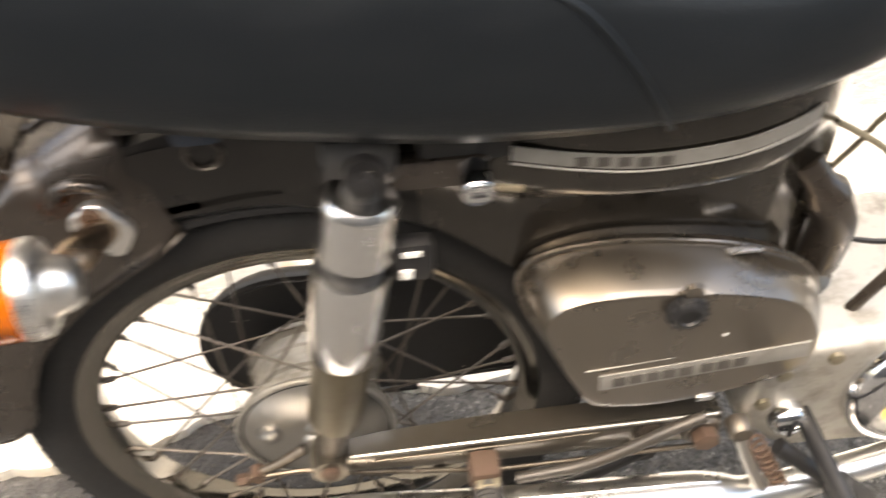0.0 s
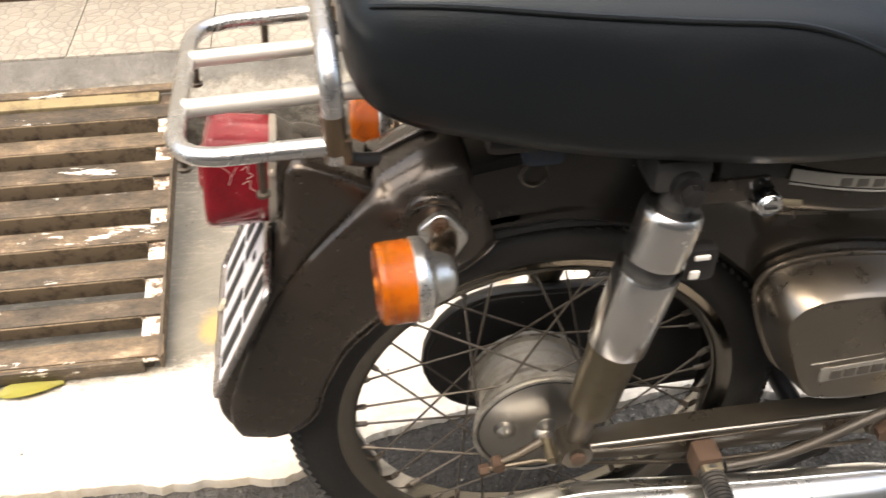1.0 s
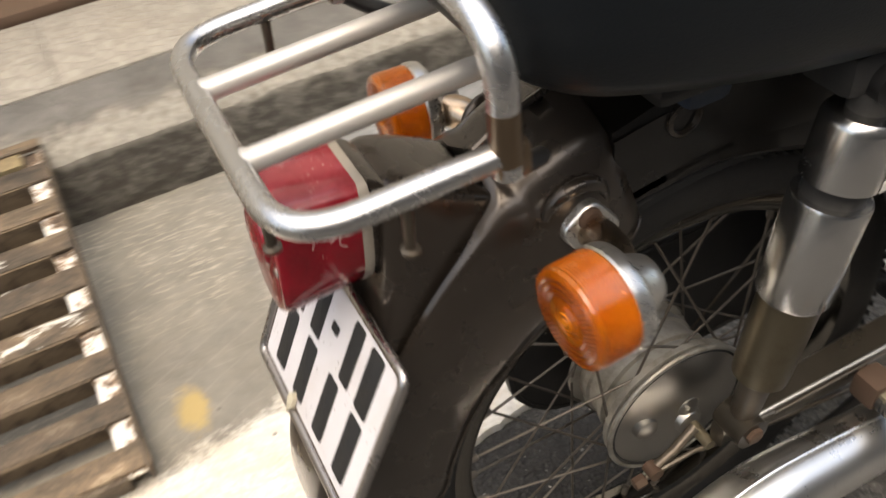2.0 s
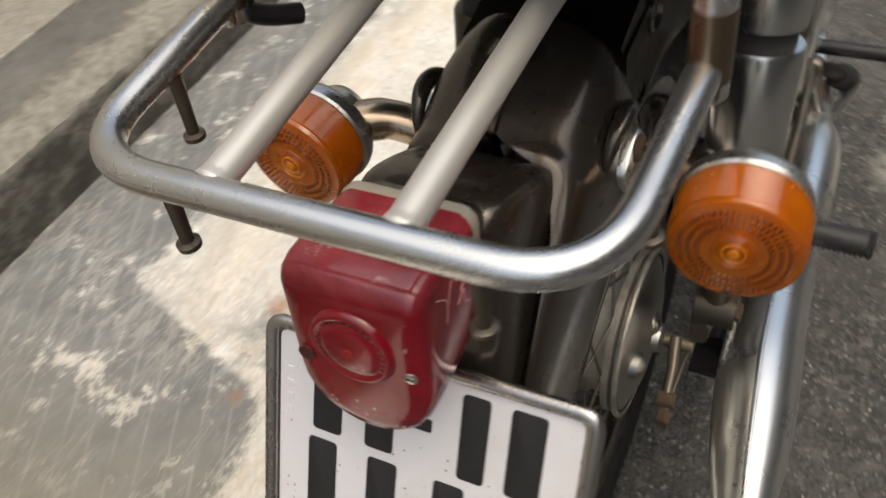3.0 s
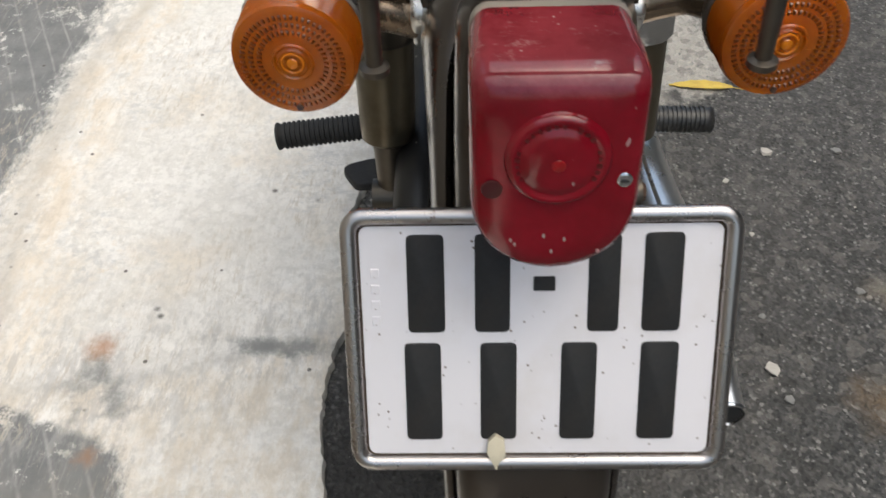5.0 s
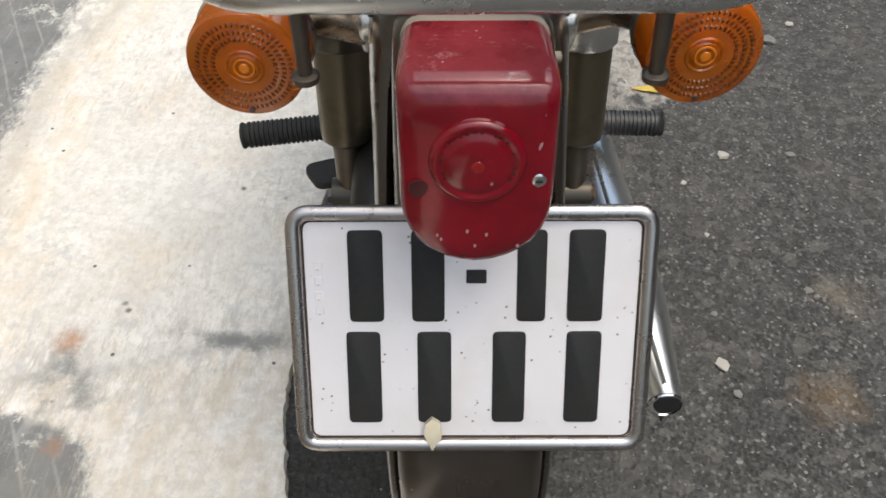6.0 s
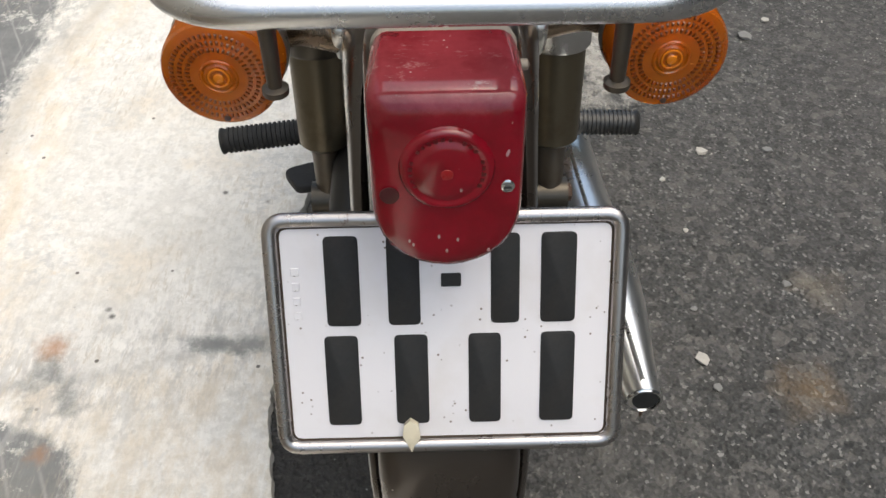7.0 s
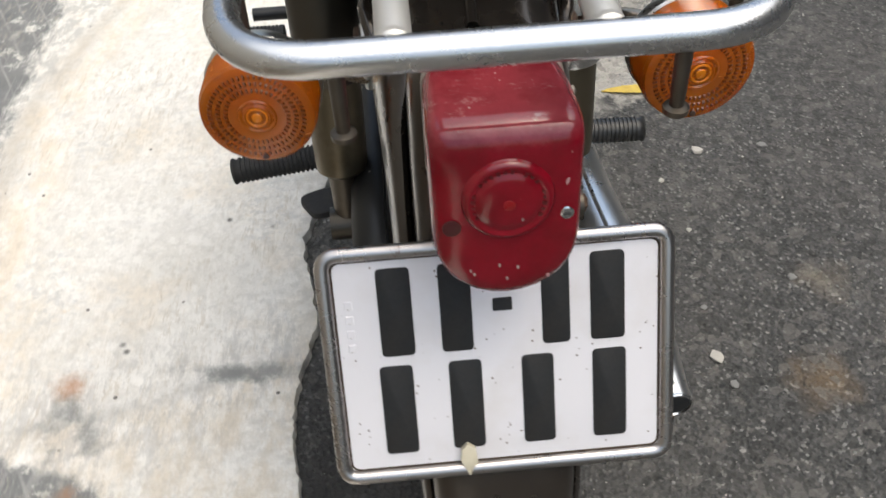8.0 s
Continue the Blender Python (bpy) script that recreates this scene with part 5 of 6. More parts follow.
def build_tail_light():
    def outline(w, top, bot, n=14):
        """Flat on top with small corners, half round below."""
        pts = []
        r = w
        zc = bot + r
        for k in range(n + 1):
            a = math.pi + math.pi * k / n
            pts.append((math.cos(a) * w, zc + math.sin(a) * r * 1.0))
        for k in range(5):
            a = math.pi / 2 * k / 4
            pts.append((w - 0.008 + 0.008 * math.cos(a), top - 0.008 + 0.008 * math.sin(a)))
        for k in range(5):
            a = math.pi / 2 + math.pi / 2 * k / 4
            pts.append((-w + 0.008 + 0.008 * math.cos(a), top - 0.008 + 0.008 * math.sin(a)))
        return pts

    def ring(x, w, top, bot, tilt=0.10):
        return [(x - (0.61 - z) * tilt, y, z) for y, z in outline(w, top, bot)]
    rings = [ring(-0.276, 0.0330, 0.6435, 0.5555), ring(-0.290, 0.0340, 0.6450, 0.5545), ring(-0.308, 0.0343, 0.6470, 0.5537), ring(-0.320, 0.0343, 0.6478, 0.5530), ring(-0.3260, 0.0338, 0.6468, 0.5533), ring(-0.3292, 0.0327, 0.6440, 0.5545), ring(-0.3312, 0.0305, 0.6400, 0.5570), ring(-0.3325, 0.024, 0.632, 0.564), ring(-0.3330, 0.008, 0.618, 0.59)]
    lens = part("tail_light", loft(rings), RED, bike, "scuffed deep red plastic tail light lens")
    at = Vector((-0.3324, 0, 0.612))
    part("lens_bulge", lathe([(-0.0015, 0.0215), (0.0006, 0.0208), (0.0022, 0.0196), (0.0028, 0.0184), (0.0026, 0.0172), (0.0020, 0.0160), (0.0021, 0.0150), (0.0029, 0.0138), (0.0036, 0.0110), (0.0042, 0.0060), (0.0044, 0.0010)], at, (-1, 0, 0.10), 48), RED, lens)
    part("bulb_spot", lathe([(0.0, 0.0030), (0.0006, 0.0026), (0.0008, 0.0004)], at + Vector((-0.0040, 0, 0)), (-1, 0, 0.10), 14), RED_BRIGHT, lens)
    # raised lettering round the bulge, too worn to read, as plain bars
    bm = bmesh.new()
    rnd = random.Random(4)
    for k in range(22):
        a = radians(-28 + 236 * k / 21)
        if k in (5, 12, 16):
            continue
        w, hgt = rnd.uniform(0.0005, 0.0009), rnd.uniform(0.0006, 0.0011)
        own = slab((-0.0003, -w, -hgt), (0.0003, w, hgt), 0)
        bmesh.ops.transform(own, matrix=Matrix.Translation(at + Vector((-0.0023 + math.sin(a) * 0.0160 * 0.10, math.cos(a) * 0.0160, math.sin(a) * 0.0160))) @ Matrix.Rotation(a - math.pi / 2, 4, "X"), verts=own.verts)
        join(own, bm)
    tagged(part("worn_lettering", bm, RED_DEEP, lens), kind="stuff")
    screw = part("lens_screw", lathe([(0.0, 0.0034), (0.0018, 0.0034), (0.0024, 0.0024), (0.0022, 0.0003)], (-0.3312, -0.0265, 0.6015), (-1, 0, 0.1), 16), CHROME, lens, "steel cross-head screw")
    part("screw_slot", slab((-0.3339, -0.0283, 0.6010), (-0.3333, -0.0247, 0.6019), 0), INK, screw)
    part("screw_hole", lathe([(0.0, 0.0044), (0.0008, 0.0042), (0.0009, 0.0004)], (-0.3338, 0.0255, 0.5985), (-1, 0, 0.1), 16), RED_DARK, lens, "empty screw hole")
    for y, z, r, long in ((0.0145, 0.598, 0.0016, 2.2), (-0.0262, 0.619, 0.0007, 3.0), (-0.019, 0.566, 0.0007, 1.5)):
        bm = lathe([(0.0, r), (0.0004, r * 0.9), (0.0006, r * 0.2)], (0, 0, 0), (-1, 0, 0), 10)
        bmesh.ops.transform(bm, matrix=Matrix.Translation((-0.3322 - (0.61 - z) * 0.10, y, z)) @ Matrix.Rotation(0.25, 4, "X") @ Matrix.Diagonal((1, 1, long, 1)), verts=bm.verts)
        part("scuff", bm, SCRATCH, lens)
    gasket = [ring(-0.270, 0.0333, 0.6430, 0.5550), ring(-0.275, 0.0340, 0.6437, 0.5545), ring(-0.2768, 0.0334, 0.6431, 0.5552)]
    part("gasket", loft(gasket), PALE, lens, "pale gasket")
    base = [ring(-0.245, 0.028, 0.620, 0.575), ring(-0.262, 0.031, 0.638, 0.560), ring(-0.270, 0.0325, 0.642, 0.556)]
    part("lamp_base", loft(base), PAINT, lens)
    # scratched scribble on the side of the lens
    marks = [[(-0.314, 0.634), (-0.306, 0.625), (-0.309, 0.614)], [(-0.300, 0.632), (-0.306, 0.622)], [(-0.297, 0.628), (-0.291, 0.632), (-0.292, 0.626), (-0.288, 0.622), (-0.294, 0.619)], [(-0.298, 0.614), (-0.291, 0.617), (-0.292, 0.610), (-0.288, 0.606)]]
    for pts in marks:
        part("scratch", tube(smooth_path([(x, -0.0342, z) for x, z in pts], 4), 0.0004, 5), SCRATCH, lens)
    part("lug", lathe([(0.0, 0.003), (0.006, 0.0028), (0.007, 0.0006)], (-0.272, -0.0335, 0.624), (0, -1, 0), 10), PALE, lens)


def build_number_plate():
    top, bot = Vector((-0.2836, 0, 0.543)), Vector((-0.3488, 0, 0.415))
    mid = (top + bot) / 2
    v = (top - bot).normalized()
    u = Vector((0, -1, 0))
    n = u.cross(v)
    n = n if n.x < 0 else -n
    W, H = 0.195, 0.1436

    def at(a, b, h):
        return mid + u * a + v * b + n * h

    def rounded(w, h, r, k=6):
        return [(q.x, q.y) for q in fillet([(-w / 2, -h / 2, 0), (w / 2, -h / 2, 0), (w / 2, h / 2, 0), (-w / 2, h / 2, 0)], r, k, True)]
    # sheet with a shallow pressed panel
    rings = []
    for w, h, d in ((W - 0.010, H - 0.010, -0.0015), (W - 0.010, H - 0.010, 0.0005), (W - 0.022, H - 0.020, 0.0005), (W - 0.026, H - 0.024, 0.0008), (W * 0.4, H * 0.4, 0.0012)):
        rings.append([at(a, b, d) for a, b in rounded(w, h, 0.008 if w > 0.1 else 0.004)])
    plate = part("number_plate", loft(rings), PLATE, bike, "white pressed metal number plate with dark character bars")
    loop = [at(a, b, 0.0012) for a, b in rounded(W - 0.0075, H - 0.0075, 0.0095, 8)]
    rim = part("plate_frame", flat_tube(loop, n, 0.0042, 0.0034), STEELFRAME, plate, "stained steel frame")
    # shade in the gap inside the frame, put in as a dark bead
    groove = [at(a, b, 0.0006) for a, b in rounded(W - 0.0165, H - 0.0165, 0.0060, 6)]
    part("plate_gap_shade", flat_tube(groove, n, 0.0007, 0.0005, 6), GAP_SHADE, plate, "dark line for the shade in the gap inside the frame")
    cols = [(-0.0675, -0.0450, 0.0070, 0.0585), (-0.0340, -0.0125, 0.0070, 0.0585), (-0.0030, 0.0078, 0.0290, 0.0365), (0.0220, 0.0415, 0.0070, 0.0585), (0.0490, 0.0720, 0.0070, 0.0585),
            (-0.0700, -0.0475, -0.0540, 0.0010), (-0.0315, -0.0090, -0.0540, 0.0010), (0.0095, 0.0315, -0.0540, 0.0010), (0.0495, 0.0725, -0.0540, 0.0010)]
    for a0, a1, b0, b1 in cols:
        bm = bmesh.new()
        inset, r = (0.002, 0.003) if b1 - b0 > 0.02 else (0.0, 0.0008)
        o = [(q.x, q.y) for q in fillet([(a0 + inset, b0, 0), (a1 - inset, b0, 0), (a1 - inset, b1, 0), (a0 + inset, b1, 0)], r, 4, True)]
        ca, cb = (a0 + a1) / 2, (b0 + b1) / 2
        rr = [[at(a, b, 0.0004) for a, b in o], [at(a, b, 0.0016) for a, b in o], [at(ca + (a - ca) * 0.93, cb + (b - cb) * 0.97, 0.0021) for a, b in o]]
        part("character_bar", loft(rr, bm), INK, plate)
    # small pressed letters along the left edge, as plain bars
    for i in range(4):
        b = 0.036 - 0.0085 * i
        o = [(-0.084, b), (-0.0790, b), (-0.0790, b + 0.0055), (-0.084, b + 0.0055)]
        part("pressed_mark", loft([[at(a, q, 0.0004) for a, q in o], [at(-0.0815 + (a + 0.0815) * 0.75, b + 0.00275 + (q - b - 0.00275) * 0.75, 0.0013) for a, q in o]]), PLATE, plate)
    # yellowed scrap of tape over the lower edge
    o = [(-0.0265, -0.060), (-0.0255, -0.0535), (-0.022, -0.0500), (-0.0175, -0.053), (-0.0165, -0.062), (-0.020, -0.0665), (-0.0215, -0.0705), (-0.0235, -0.0665)]
    part("tape_scrap", loft([[at(a, b, 0.0020) for a, b in o], [at(a, b, 0.0056) for a, b in o], [at(-0.0215 + (a + 0.0215) * 0.7, -0.06 + (b + 0.06) * 0.7, 0.0060) for a, b in o]]), TAPE, plate, "scrap of yellowed tape")
    # bolts and backing
    part("plate_stay", slab((mid.x + 0.004, -0.03, mid.z - 0.05), (mid.x + 0.012, 0.03, mid.z + 0.05), 0.002, turn=Matrix.Rotation(math.atan2(v.x, v.z), 4, "Y")), BLACK, plate)


def flat_tube(loop, n, half_w, half_h, seg=12):
    """A closed oval bead along a loop that lies in a plane with the normal n."""
    rings = []
    m = len(loop)
    for i in range(m):
        d = (loop[(i + 1) % m] - loop[i - 1]).normalized()
        s = d.cross(n).normalized()
        rings.append([loop[i] + s * math.cos(2 * math.pi * k / seg) * half_w + n * math.sin(2 * math.pi * k / seg) * half_h for k in range(seg)])
    return loft(rings, closed=True)


LENS = 0.033


def build_indicator(s, at, aim):
    """A round amber indicator on a stalk. s: the side, -1 or 1."""
    at, d = Vector(at), Vector(aim).normalized()
    body = part("indicator", lathe([(-0.031, 0.002), (-0.0305, 0.011), (-0.0285, 0.0155), (-0.022, 0.0190), (-0.014, 0.0215), (-0.0115, 0.0235), (-0.0095, 0.0290), (-0.0065, 0.0335), (-0.002, 0.0350), (0.003, 0.0353), (0.0045, 0.0340)], at - d * LENS, d, 40), SILVERED, bike, "round chrome indicator with an amber lens")
    prof = [(0.002, 0.0325), (0.005, 0.0340)]
    for k in range(11):
        h = 0.006 + 0.0021 * k
        prof += [(h, 0.0342), (h + 0.0011, 0.0334)]
    prof += [(0.0295, 0.0338), (0.0318, 0.0328), (0.0330, 0.0300)]
    for k in range(3):
        r = 0.0115 - 0.0030 * k
        prof += [(0.0330 + 0.0002 * k, r), (0.0338 + 0.0002 * k, r - 0.0008), (0.0338 + 0.0002 * k, r - 0.0016), (0.0330 + 0.0002 * k, r - 0.0024)]
    prof += [(0.0342, 0.0022), (0.0345, 0.0003)]
    lens = part("amber_lens", lathe(prof, at - d * LENS, d, 48), AMBER, body, "ribbed amber lens")
    # rings of small moulded prisms
    side = d.orthogonal().normalized()
    top = d.cross(side)
    bm = bmesh.new()
    for r, n in ((0.0270, 56), (0.0225, 48), (0.0180, 40)):
        for k in range(n):
            a = 2 * math.pi * k / n
            e = side * math.cos(a) + top * math.sin(a)
            f = d.cross(e)
            w = r * math.pi / n * 0.55
            base = at - d * (LENS - 0.0328)
            lo = [base + e * (r + i * 0.0016) + f * (j * w) for i, j in ((-1, -1), (1, -1), (1, 1), (-1, 1))]
            hi = [base + d * 0.0011 + e * (r + i * 0.0006) + f * (j * w * 0.5) for i, j in ((-1, -1), (1, -1), (1, 1), (-1, 1))]
            loft([lo, hi], bm)
    tagged(part("prism_pattern", bm, AMBER_DARK, lens), kind="stuff")
    part("reflector", lathe([(0.003, 0.030), (0.008, 0.027), (0.014, 0.012), (0.020, 0.0085), (0.027, 0.0075), (0.0295, 0.005), (0.030, 0.0005)], at - d * LENS, d, 32), AMBER_CORE, lens)
    for r in (0.0058,):
        part("core_ring", tube([at - d * (LENS - 0.0340) + side * math.cos(a) * r + top * math.sin(a) * r for a in [2 * math.pi * k / 28 for k in range(28)]], 0.0007, 6, closed=True), AMBER_RING, lens)
    part("core_spot", lathe([(0.0, 0.0032), (0.0006, 0.0028), (0.0009, 0.0003)], at + d * 0.0014, d, 16), AMBER_RING, lens)
    up = Vector((0, 0, 1))
    part("lens_screw", lathe([(0.0, 0.0020), (0.0010, 0.0018), (0.0013, 0.0004)], at + d * 0.0004 - up * 0.0285, d, 12), RUST, lens)
    # stalk and its chrome collar on the mudguard
    root_at = Vector((at.x + 0.064, s * 0.063, at.z - 0.012))
    end = at - d * 0.046 + Vector((0, -s * 0.012, -0.001))
    part("indicator_stalk", tube(smooth_path([root_at, root_at * 0.45 + end * 0.55 + Vector((0.004, 0, 0.004)), end], 5), [0.0125] * 6 + [0.0135] * 5, 16), STALK, body, "tarnished chrome stalk with rust")
    # rounded diamond base plate with its bolt
    face = [(q.x, q.y) for q in fillet([(-0.158, 0.570, 0), (-0.131, 0.592, 0), (-0.107, 0.560, 0), (-0.126, 0.528, 0)], 0.013, 6, True)]
    plate = part("indicator_base", plate_of(face, s * 0.0665, s * 0.0585, 0.003), SILVERED, body, "dull silvered base plate")
    part("base_bolt", lathe([(0.0, 0.0085), (0.003, 0.0082), (0.0042, 0.0060), (0.0034, 0.0035), (0.0032, 0.0005)], (-0.135, s * 0.066, 0.5775), (0, s, 0), 18), RUST, plate, "rusty bolt in its hole")


def build_shock(s):
    y = s * 0.104
    top, bot = Vector((0.062, y - s * 0.002, 0.628)), Vector((0.002, y, 0.297))
    d = (bot - top).normalized()
    L = (bot - top).length
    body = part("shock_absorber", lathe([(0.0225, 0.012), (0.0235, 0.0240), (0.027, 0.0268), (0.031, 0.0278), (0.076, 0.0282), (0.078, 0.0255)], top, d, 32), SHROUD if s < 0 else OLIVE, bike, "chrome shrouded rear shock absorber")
    part("top_cap", lathe([(0.008, 0.009), (0.010, 0.0125), (0.0215, 0.0140), (0.0235, 0.0130)], top, d, 24), RUBBER, body)
    part("shroud_gap", lathe([(0.074, 0.0232), (0.096, 0.0232)], top, d, 28), RUBBER, body)
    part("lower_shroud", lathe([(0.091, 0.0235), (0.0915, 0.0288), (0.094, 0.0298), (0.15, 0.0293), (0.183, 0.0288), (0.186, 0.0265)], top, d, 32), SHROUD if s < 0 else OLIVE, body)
    part("damper_body", lathe([(0.182, 0.0252), (0.200, 0.0250), (0.265, 0.0240), (0.274, 0.0232), (0.278, 0.0190), (0.2785, 0.010)], top, d, 28), DAMPER, body, "tarnished bronze-coloured damper body")
    part("damper_rod", lathe([(0.277, 0.0150), (0.290, 0.0135), (L - 0.020, 0.0128), (L - 0.010, 0.011)], top, d, 24), DARKSTEEL, body)
    part("shock_eye", lathe([(-0.017, 0.009), (-0.017, 0.0160), (0.017, 0.0160), (0.017, 0.009)], bot, (0, 1, 0), 26), OLIVE, body)
    part("shock_eye", lathe([(-0.013, 0.009), (-0.013, 0.0140), (0.013, 0.0140), (0.013, 0.009)], top, (0, 1, 0), 24), BLACK, body)
    part("shock_bolt", hexnut(top + Vector((0, s * 0.02, 0)), (0, 1, 0), 0.0095, 0.010), BLACK, body)


def build_swing_arm():
    for s in (-1,):
        y = s * 0.094
        rings = []
        for x, zt, zb, w in ((-0.012, 0.290, 0.262, 0.008), (0.012, 0.294, 0.267, 0.011), (0.05, 0.297, 0.268, 0.014), (0.15, 0.302, 0.263, 0.0155), (0.27, 0.303, 0.260, 0.0155), (0.37, 0.301, 0.258, 0.0155)):
            b = 0.005
            rings.append([(x, y - w, zb + b), (x, y - w + 0.003, zb), (x, y + w - 0.003, zb), (x, y + w, zb + b), (x, y + w, zt - b), (x, y + w - 0.003, zt), (x, y - w + 0.003, zt), (x, y - w, zt - b)])
        arm = part("swing_arm", loft(rings), ARM_PAINT, bike, "oily bronze-grey swing arm")
        # lighter metal on flange and crease puts their highlight lines into the colour
        part("arm_flange", tube([(0.02, y - 0.012, 0.295), (0.15, y - 0.0165, 0.3025), (0.365, y - 0.0165, 0.3025)], 0.0022, 8), ALU, arm)
        part("arm_crease", tube([(0.04, y - 0.0150, 0.2885), (0.12, y - 0.0162, 0.2905), (0.25, y - 0.0162, 0.2935)], 0.0011, 8), DARKSTEEL, arm)
        part("pivot_boss", lathe([(0.0, 0.017), (-0.006, 0.017), (-0.009, 0.013), (-0.012, 0.006)], (0.30, y - 0.015, 0.284), (0, 1, 0), 22), PAINT, arm)
        part("pivot_nut", hexnut((0.352, y - 0.026, 0.280), (0, 1, 0), 0.013, 0.016), RUST, arm, "rusty pivot nut")
        part("pivot_collar", lathe([(0.0, 0.019), (-0.006, 0.019), (-0.010, 0.016), (-0.010, 0.002)], (0.352, y - 0.012, 0.280), (0, 1, 0), 24), DARKSTEEL, arm)
    # black full chain case on the other side
    def capsule(c0, r0, c1, r1, k=1.0, n=14):
        pts = []
        for i in range(n + 1):
            a = math.pi / 2 + math.pi * i / n
            pts.append((c0[0] + math.cos(a) * r0 * k, c0[1] + math.sin(a) * r0 * k))
        for i in range(n + 1):
            a = -math.pi / 2 + math.pi * i / n
            pts.append((c1[0] + math.cos(a) * r1 * k, c1[1] + math.sin(a) * r1 * k))
        return pts
    rings = []
    for k, y in ((0.9, 0.066), (0.975, 0.067), (0.99, 0.071), (0.97, 0.080), (0.90, 0.090), (0.80, 0.097), (0.5, 0.099)):
        rings.append([(a, y, b) for a, b in capsule((-0.036, 0.263), 0.103, (0.40, 0.268), 0.088, k)])
    case = part("chain_case", loft(rings), BLACK, bike, "black enamel full chain case")
    part("case_rib", tube([Vector((a, 0.0665, b)) for a, b in capsule((-0.036, 0.263), 0.094, (0.40, 0.268), 0.079)], 0.0018, 6, closed=True), BLACK, case)


def build_exhaust():
    line = smooth_path([(-0.196, -0.1690, 0.2360, 0.015), (-0.165, -0.1660, 0.2362, 0.019), (-0.11, -0.1595, 0.2365, 0.029), (-0.06, -0.1545, 0.2360, 0.034), (0, -0.1490, 0.2350, 0.035), (0.06, -0.1465, 0.2300, 0.033), (0.12, -0.1460, 0.2250, 0.0308), (0.2, -0.1460, 0.2190, 0.0295), (0.28, -0.1455, 0.2130, 0.0295), (0.345, -0.1430, 0.2060, 0.0282), (0.375, -0.1410, 0.2010, 0.0245), (0.405, -0.1380, 0.1960, 0.018), (0.47, -0.1290, 0.1910, 0.0165), (0.6, -0.1070, 0.1890, 0.0165), (0.72, -0.0850, 0.1990, 0.0165)], 5)
    muffler = part("exhaust", tube([q[:3] for q in line], [float(q[3]) for q in line], 28), PIPE, bike, "long chrome cigar exhaust with welded seam")
    part("exhaust_seam", tube([(q[0], q[1] + q[3] * 0.06, q[2] + q[3] * 1.0) for q in line if -0.19 < q[0] < 0.37], 0.0022, 8), PIPE, muffler)
    part("tail_hole", lathe([(0.0, 0.0128), (0.001, 0.0120), (0.002, 0.001)], (-0.1958, -0.1690, 0.2360), (-1, 0, -0.05), 20), INK, muffler, "sooty tail opening")
    part("tail_lip", tube([Vector((-0.196, -0.1690 + math.cos(a) * 0.0145, 0.236 + math.sin(a) * 0.0145)) for a in [2 * math.pi * k / 24 for k in range(24)]], 0.0016, 6, closed=True), CHROME, muffler)
    part("drip", lathe([(0.0, 0.0018), (0.006, 0.0016), (0.009, 0.0006)], (-0.196, -0.1690, 0.2215), (0, 0, -1), 8), RUST, muffler)


def build_foot_peg(tip, base, ribs, label, mat=None):
    tip, base = Vector(tip), Vector(base)
    d = (tip - base).normalized()
    L = (tip - base).length
    prof = [(0.0, 0.010), (0.001, 0.0135)]
    for k in range(ribs):
        h = 0.004 + (L - 0.010) * k / ribs
        e = (L - 0.010) / ribs
        prof += [(h, 0.0138), (h + e * 0.45, 0.0138), (h + e * 0.5, 0.0122), (h + e * 0.95, 0.0122)]
    prof += [(L - 0.003, 0.0142), (L - 0.001, 0.0132), (L, 0.010)]
    peg = part("foot_peg", lathe(prof, base, d, 22), mat or RUBBER, bike, label)
    return peg


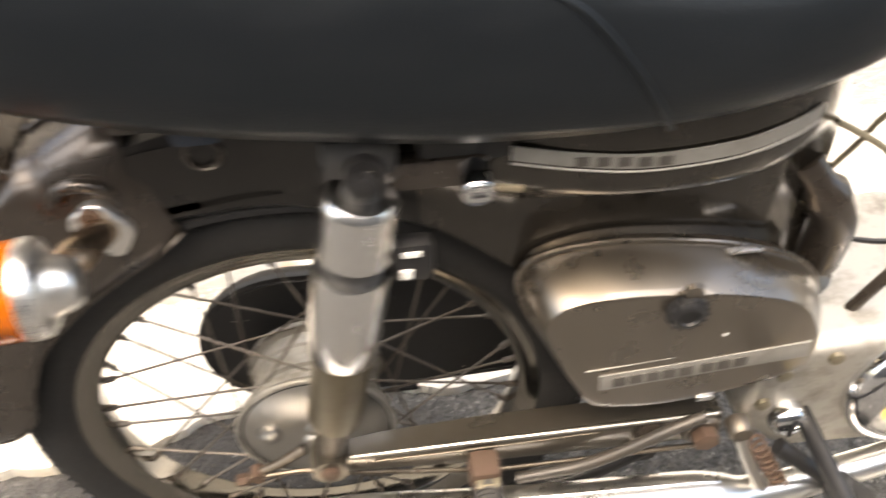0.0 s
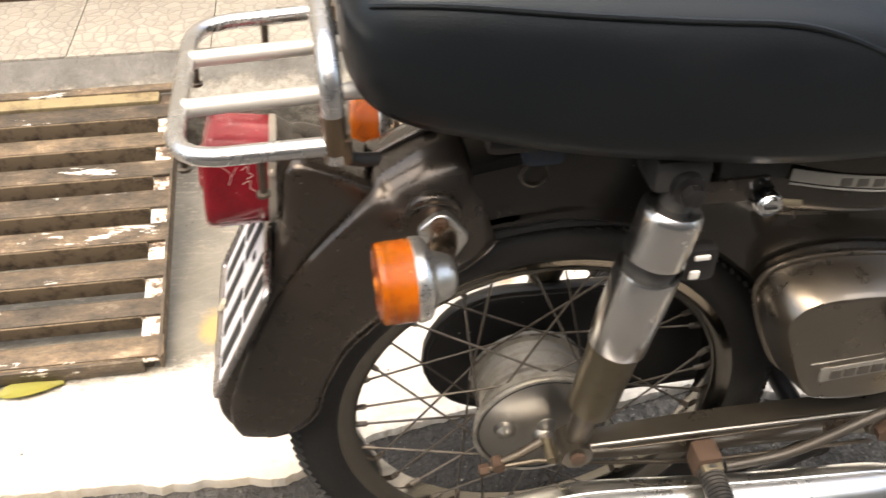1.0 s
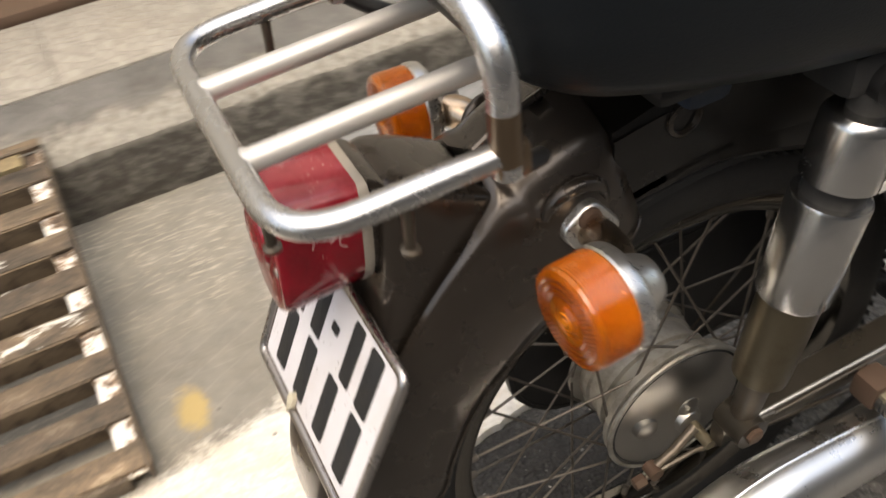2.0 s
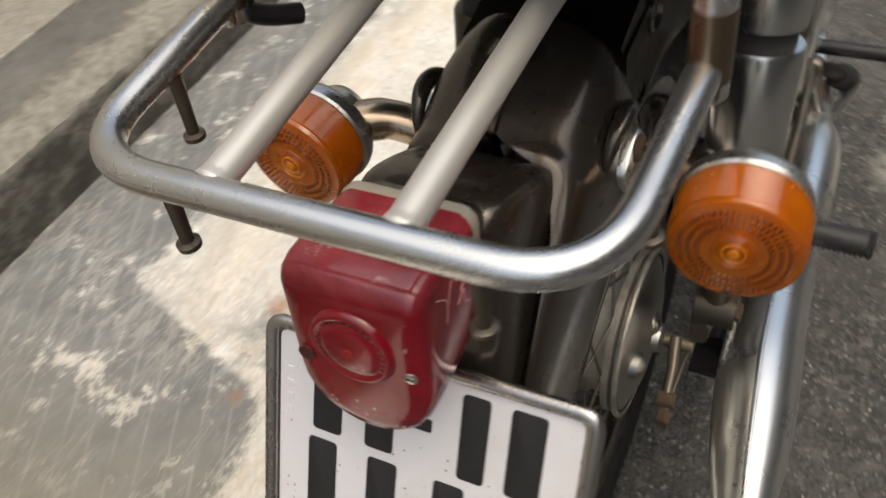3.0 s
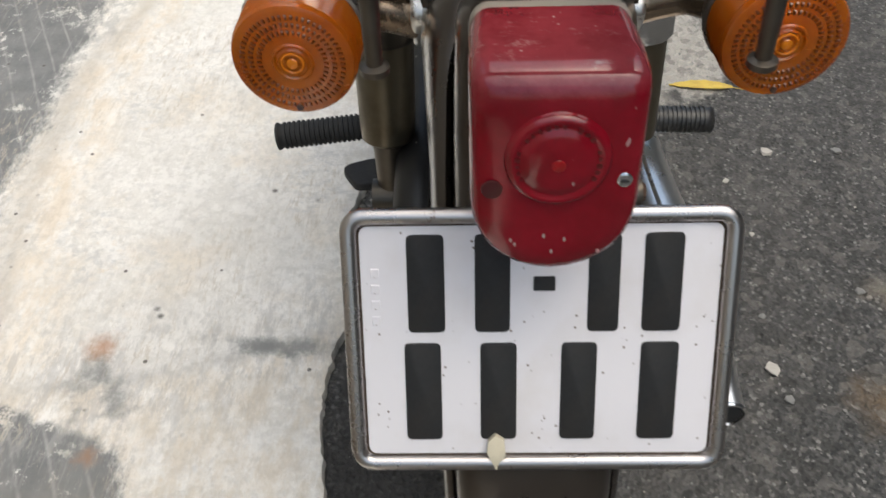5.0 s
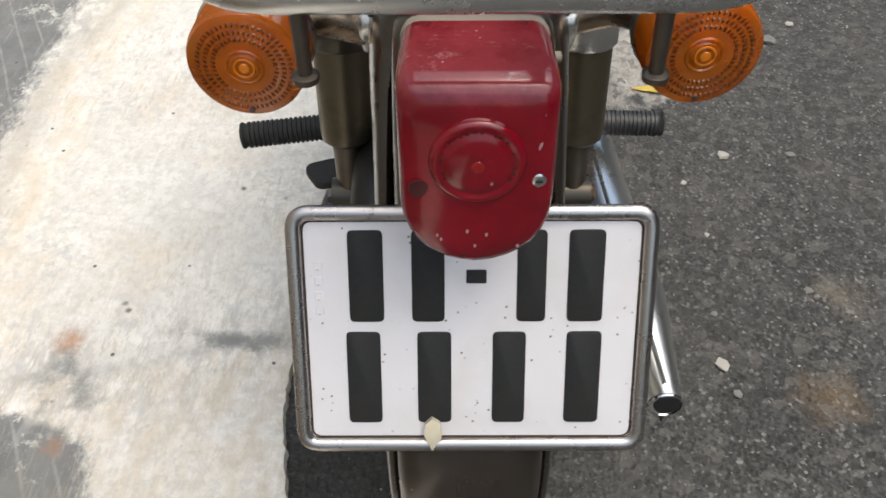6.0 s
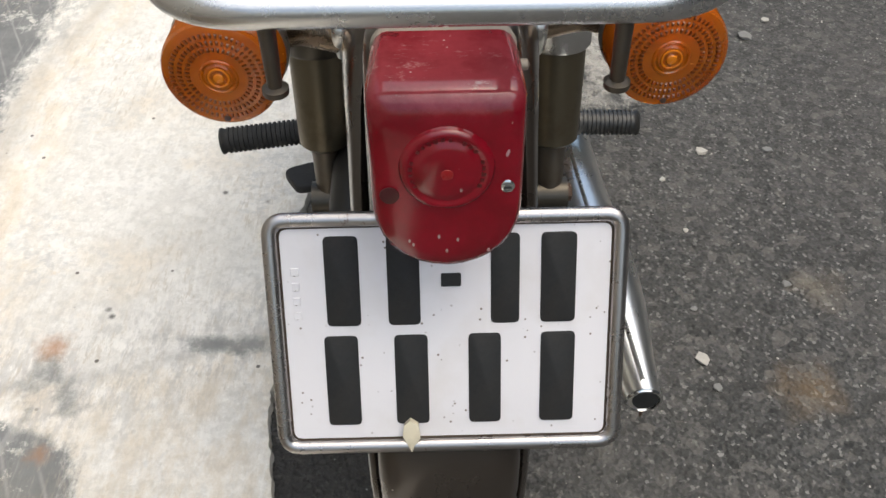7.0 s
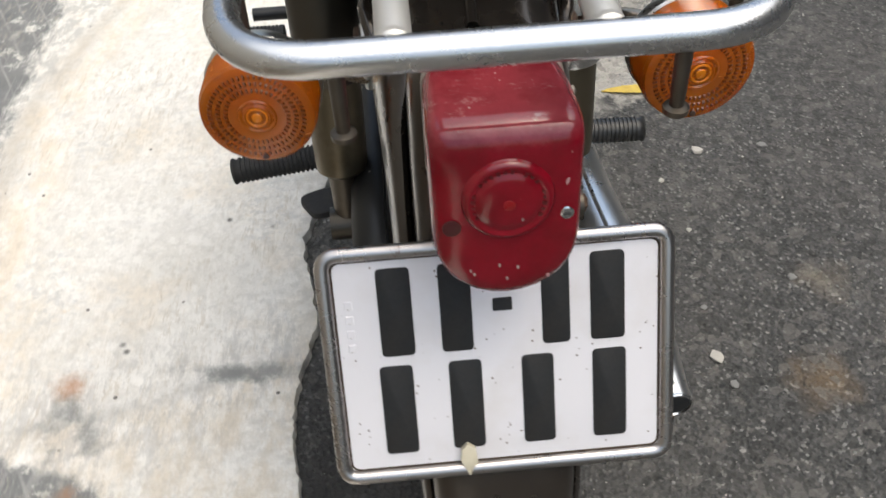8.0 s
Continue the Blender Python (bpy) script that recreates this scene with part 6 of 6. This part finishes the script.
def build_pegs_and_engine():
    p = build_foot_peg((0.139, -0.219, 0.275), (0.142, -0.140, 0.275), 15, "dusty ribbed rubber passenger foot peg", DUSTY_RUBBER)
    part("peg_bracket", slab((0.127, -0.141, 0.262), (0.155, -0.112, 0.294), 0.006), RUST, p, "rusty peg bracket")
    part("peg_rod", slab((0.131, -0.150, 0.268), (0.153, -0.130, 0.288), 0.003), BRONZE, p)
    p = build_foot_peg((0.106, 0.228, 0.2865), (0.116, 0.136, 0.2905), 17, "black ribbed rubber passenger foot peg")
    part("peg_bracket", slab((0.100, 0.108, 0.270), (0.138, 0.128, 0.310), 0.006), RUST, p)
    part("stay_tab", plate_of([(q.x, q.y) for q in fillet([(0.03, 0.118, 0), (0.025, 0.14, 0), (0.055, 0.158, 0), (0.07, 0.118, 0)], 0.01, 4, True)], 0.290, 0.282, 0.002, lambda a, b, h: (a, b, h)), RUBBER, bike)
    # unseen stand, added to fill the dark gap beside the wheel
    stand = part("added_stand", tube([(0.315, -0.085, 0.205), (0.315, 0.085, 0.205)], 0.013, 14), BLACK, bike, "unseen black folded stand added to darken the gap under the frame")
    for s in (-1, 1):
        part("stand_leg", tube(smooth_path([(0.315, s * 0.075, 0.205), (0.22, s * 0.088, 0.175), (0.08, s * 0.100, 0.150)], 4), 0.012, 12), BLACK, stand)
        part("stand_foot", slab((0.045, s * 0.100 - 0.020, 0.136), (0.095, s * 0.100 + 0.020, 0.142), 0.002), BLACK, stand)
    # rider's pegs and the black levers
    build_foot_peg((0.456, -0.292, 0.275), (0.458, -0.205, 0.272), 14, "worn ribbed rubber rider's foot peg")
    part("peg_bar", tube([(0.458, -0.235, 0.270), (0.458, 0.235, 0.270)], 0.009, 12), BLACK, bike)
    build_foot_peg((0.412, 0.262, 0.264), (0.41, 0.190, 0.264), 12, "worn ribbed rubber rider's foot peg")
    # engine case, cover dome and bolts
    out = fillet([(0.392, 0.262, 0), (0.405, 0.330, 0), (0.445, 0.366, 0), (0.60, 0.372, 0), (0.68, 0.345, 0), (0.70, 0.25, 0), (0.60, 0.19, 0), (0.45, 0.20, 0)], 0.035, 6, True)
    case = part("engine_case", plate_of([(q.x, q.y) for q in out], -0.098, 0.095, 0.022), OLDALU, bike, "dull aluminium engine case")
    part("clutch_cover", lathe([(0.0, 0.082), (-0.014, 0.081), (-0.024, 0.073), (-0.030, 0.055), (-0.033, 0.03), (-0.034, 0.002)], (0.575, -0.094, 0.297), (0, 1, 0), 44), CHROME, case, "bright domed clutch cover")
    for a, b in ((0.425, 0.335), (0.470, 0.352), (0.414, 0.292)):
        part("case_screw", lathe([(0.0, 0.0075), (-0.004, 0.007), (-0.005, 0.002)], (a, -0.098, b), (0, 1, 0), 14), BRONZE, case)
    part("kick_boss", lathe([(0.0, 0.019), (-0.010, 0.0185), (-0.016, 0.016), (-0.019, 0.011), (-0.019, 0.006), (-0.015, 0.005)], (0.441, -0.098, 0.272), (0, 1, 0), 26), CHROME, case, "bright slotted filler plug")
    part("filler_slot", slab((0.4385, -0.1185, 0.2585), (0.4435, -0.1160, 0.2855), 0.001), INK, case)
    pedal = part("brake_pedal", tube(smooth_path([(0.382, -0.122, 0.292), (0.392, -0.127, 0.262), (0.408, -0.135, 0.225), (0.436, -0.148, 0.185), (0.53, -0.17, 0.175)], 4), 0.0065, 12), ALU, bike, "dull steel brake pedal arm")
    coil = []
    for k in range(92):
        w = k / 91
        t = 2 * math.pi * 11 * w
        coil.append((0.399 + 0.050 * w + math.cos(t) * 0.0075, -0.128 - 0.014 * w + math.sin(t) * 0.0040, 0.276 - 0.092 * w + math.sin(t) * 0.0060))
    part("return_spring", tube(coil, 0.0017, 6), RUST, pedal, "rusty coil spring")
    part("pedal_pivot", lathe([(0.008, 0.012), (-0.006, 0.012), (-0.010, 0.009), (-0.011, 0.002)], (0.382, -0.122, 0.293), (0, 1, 0), 22), DARKSTEEL, pedal)
    kick = part("kick_lever", tube(smooth_path([(0.425, -0.128, 0.262), (0.452, -0.140, 0.243), (0.49, -0.150, 0.212)], 4), 0.009, 12), BLACK, bike, "black kick-start lever with ribbed rubber")
    part("kick_rubber", lathe([(0.0, 0.014)] + [(0.004 + 0.006 * k + e, 0.0165 if e < 0.003 else 0.0145) for k in range(7) for e in (0, 0.0029, 0.0031, 0.0058)] + [(0.048, 0.012)], (0.485, -0.150, 0.215), (0.75, -0.2, -0.62), 20), RUBBER, kick)
    # the frame's curved front edge, carburettor cables and the wire rack arm in front of the seat
    part("frame_front_edge", tube(smooth_path([(0.412, -0.045, 0.545), (0.430, -0.055, 0.52), (0.448, -0.053, 0.485), (0.452, -0.045, 0.43)], 4), [0.014] * 4 + [0.020] * 5 + [0.020] * 4, 18), PAINT, bike)
    part("cable", tube(smooth_path([(0.425, -0.05, 0.585), (0.455, -0.07, 0.572), (0.475, -0.075, 0.548), (0.50, -0.07, 0.55), (0.52, -0.06, 0.52), (0.56, -0.05, 0.50)], 5), 0.0032, 8), BRONZE, bike)
    part("cable", tube(smooth_path([(0.42, -0.048, 0.52), (0.445, -0.05, 0.56), (0.46, -0.06, 0.60), (0.52, -0.06, 0.605), (0.62, -0.05, 0.60)], 5), 0.0028, 8), BRONZE, bike)
    part("cable", tube(smooth_path([(0.455, -0.05, 0.462), (0.50, -0.06, 0.458), (0.56, -0.05, 0.455)], 5), 0.0026, 8), BLACK, bike)
    part("stay_tube", tube(smooth_path([(0.345, -0.122, 0.318), (0.315, -0.125, 0.308), (0.275, -0.126, 0.285), (0.232, -0.125, 0.264), (0.173, -0.122, 0.251)], 5), 0.0060, 12), DULL_BROWN, bike)
    part("stay_rod", tube([(0.487, -0.055, 0.345), (0.540, -0.055, 0.44), (0.60, -0.05, 0.54)], 0.006, 10), PAINT, bike)


RUSTY_CHROME = make_chrome("brown_tarnished_chrome", (0.24, 0.18, 0.125), 0.28, 0.7)
build_wheel()
build_fender()
build_body()
build_side_panel()
build_seat()
build_rack()
build_tail_light()
build_number_plate()
build_indicator(-1, (-0.195, -0.132, 0.575), (-1, -0.06, 0.0))
build_indicator(1, (-0.199, 0.127, 0.571), (-1, 0.06, 0.0))
build_shock(-1)
build_shock(1)
build_swing_arm()
build_exhaust()
build_pegs_and_engine()
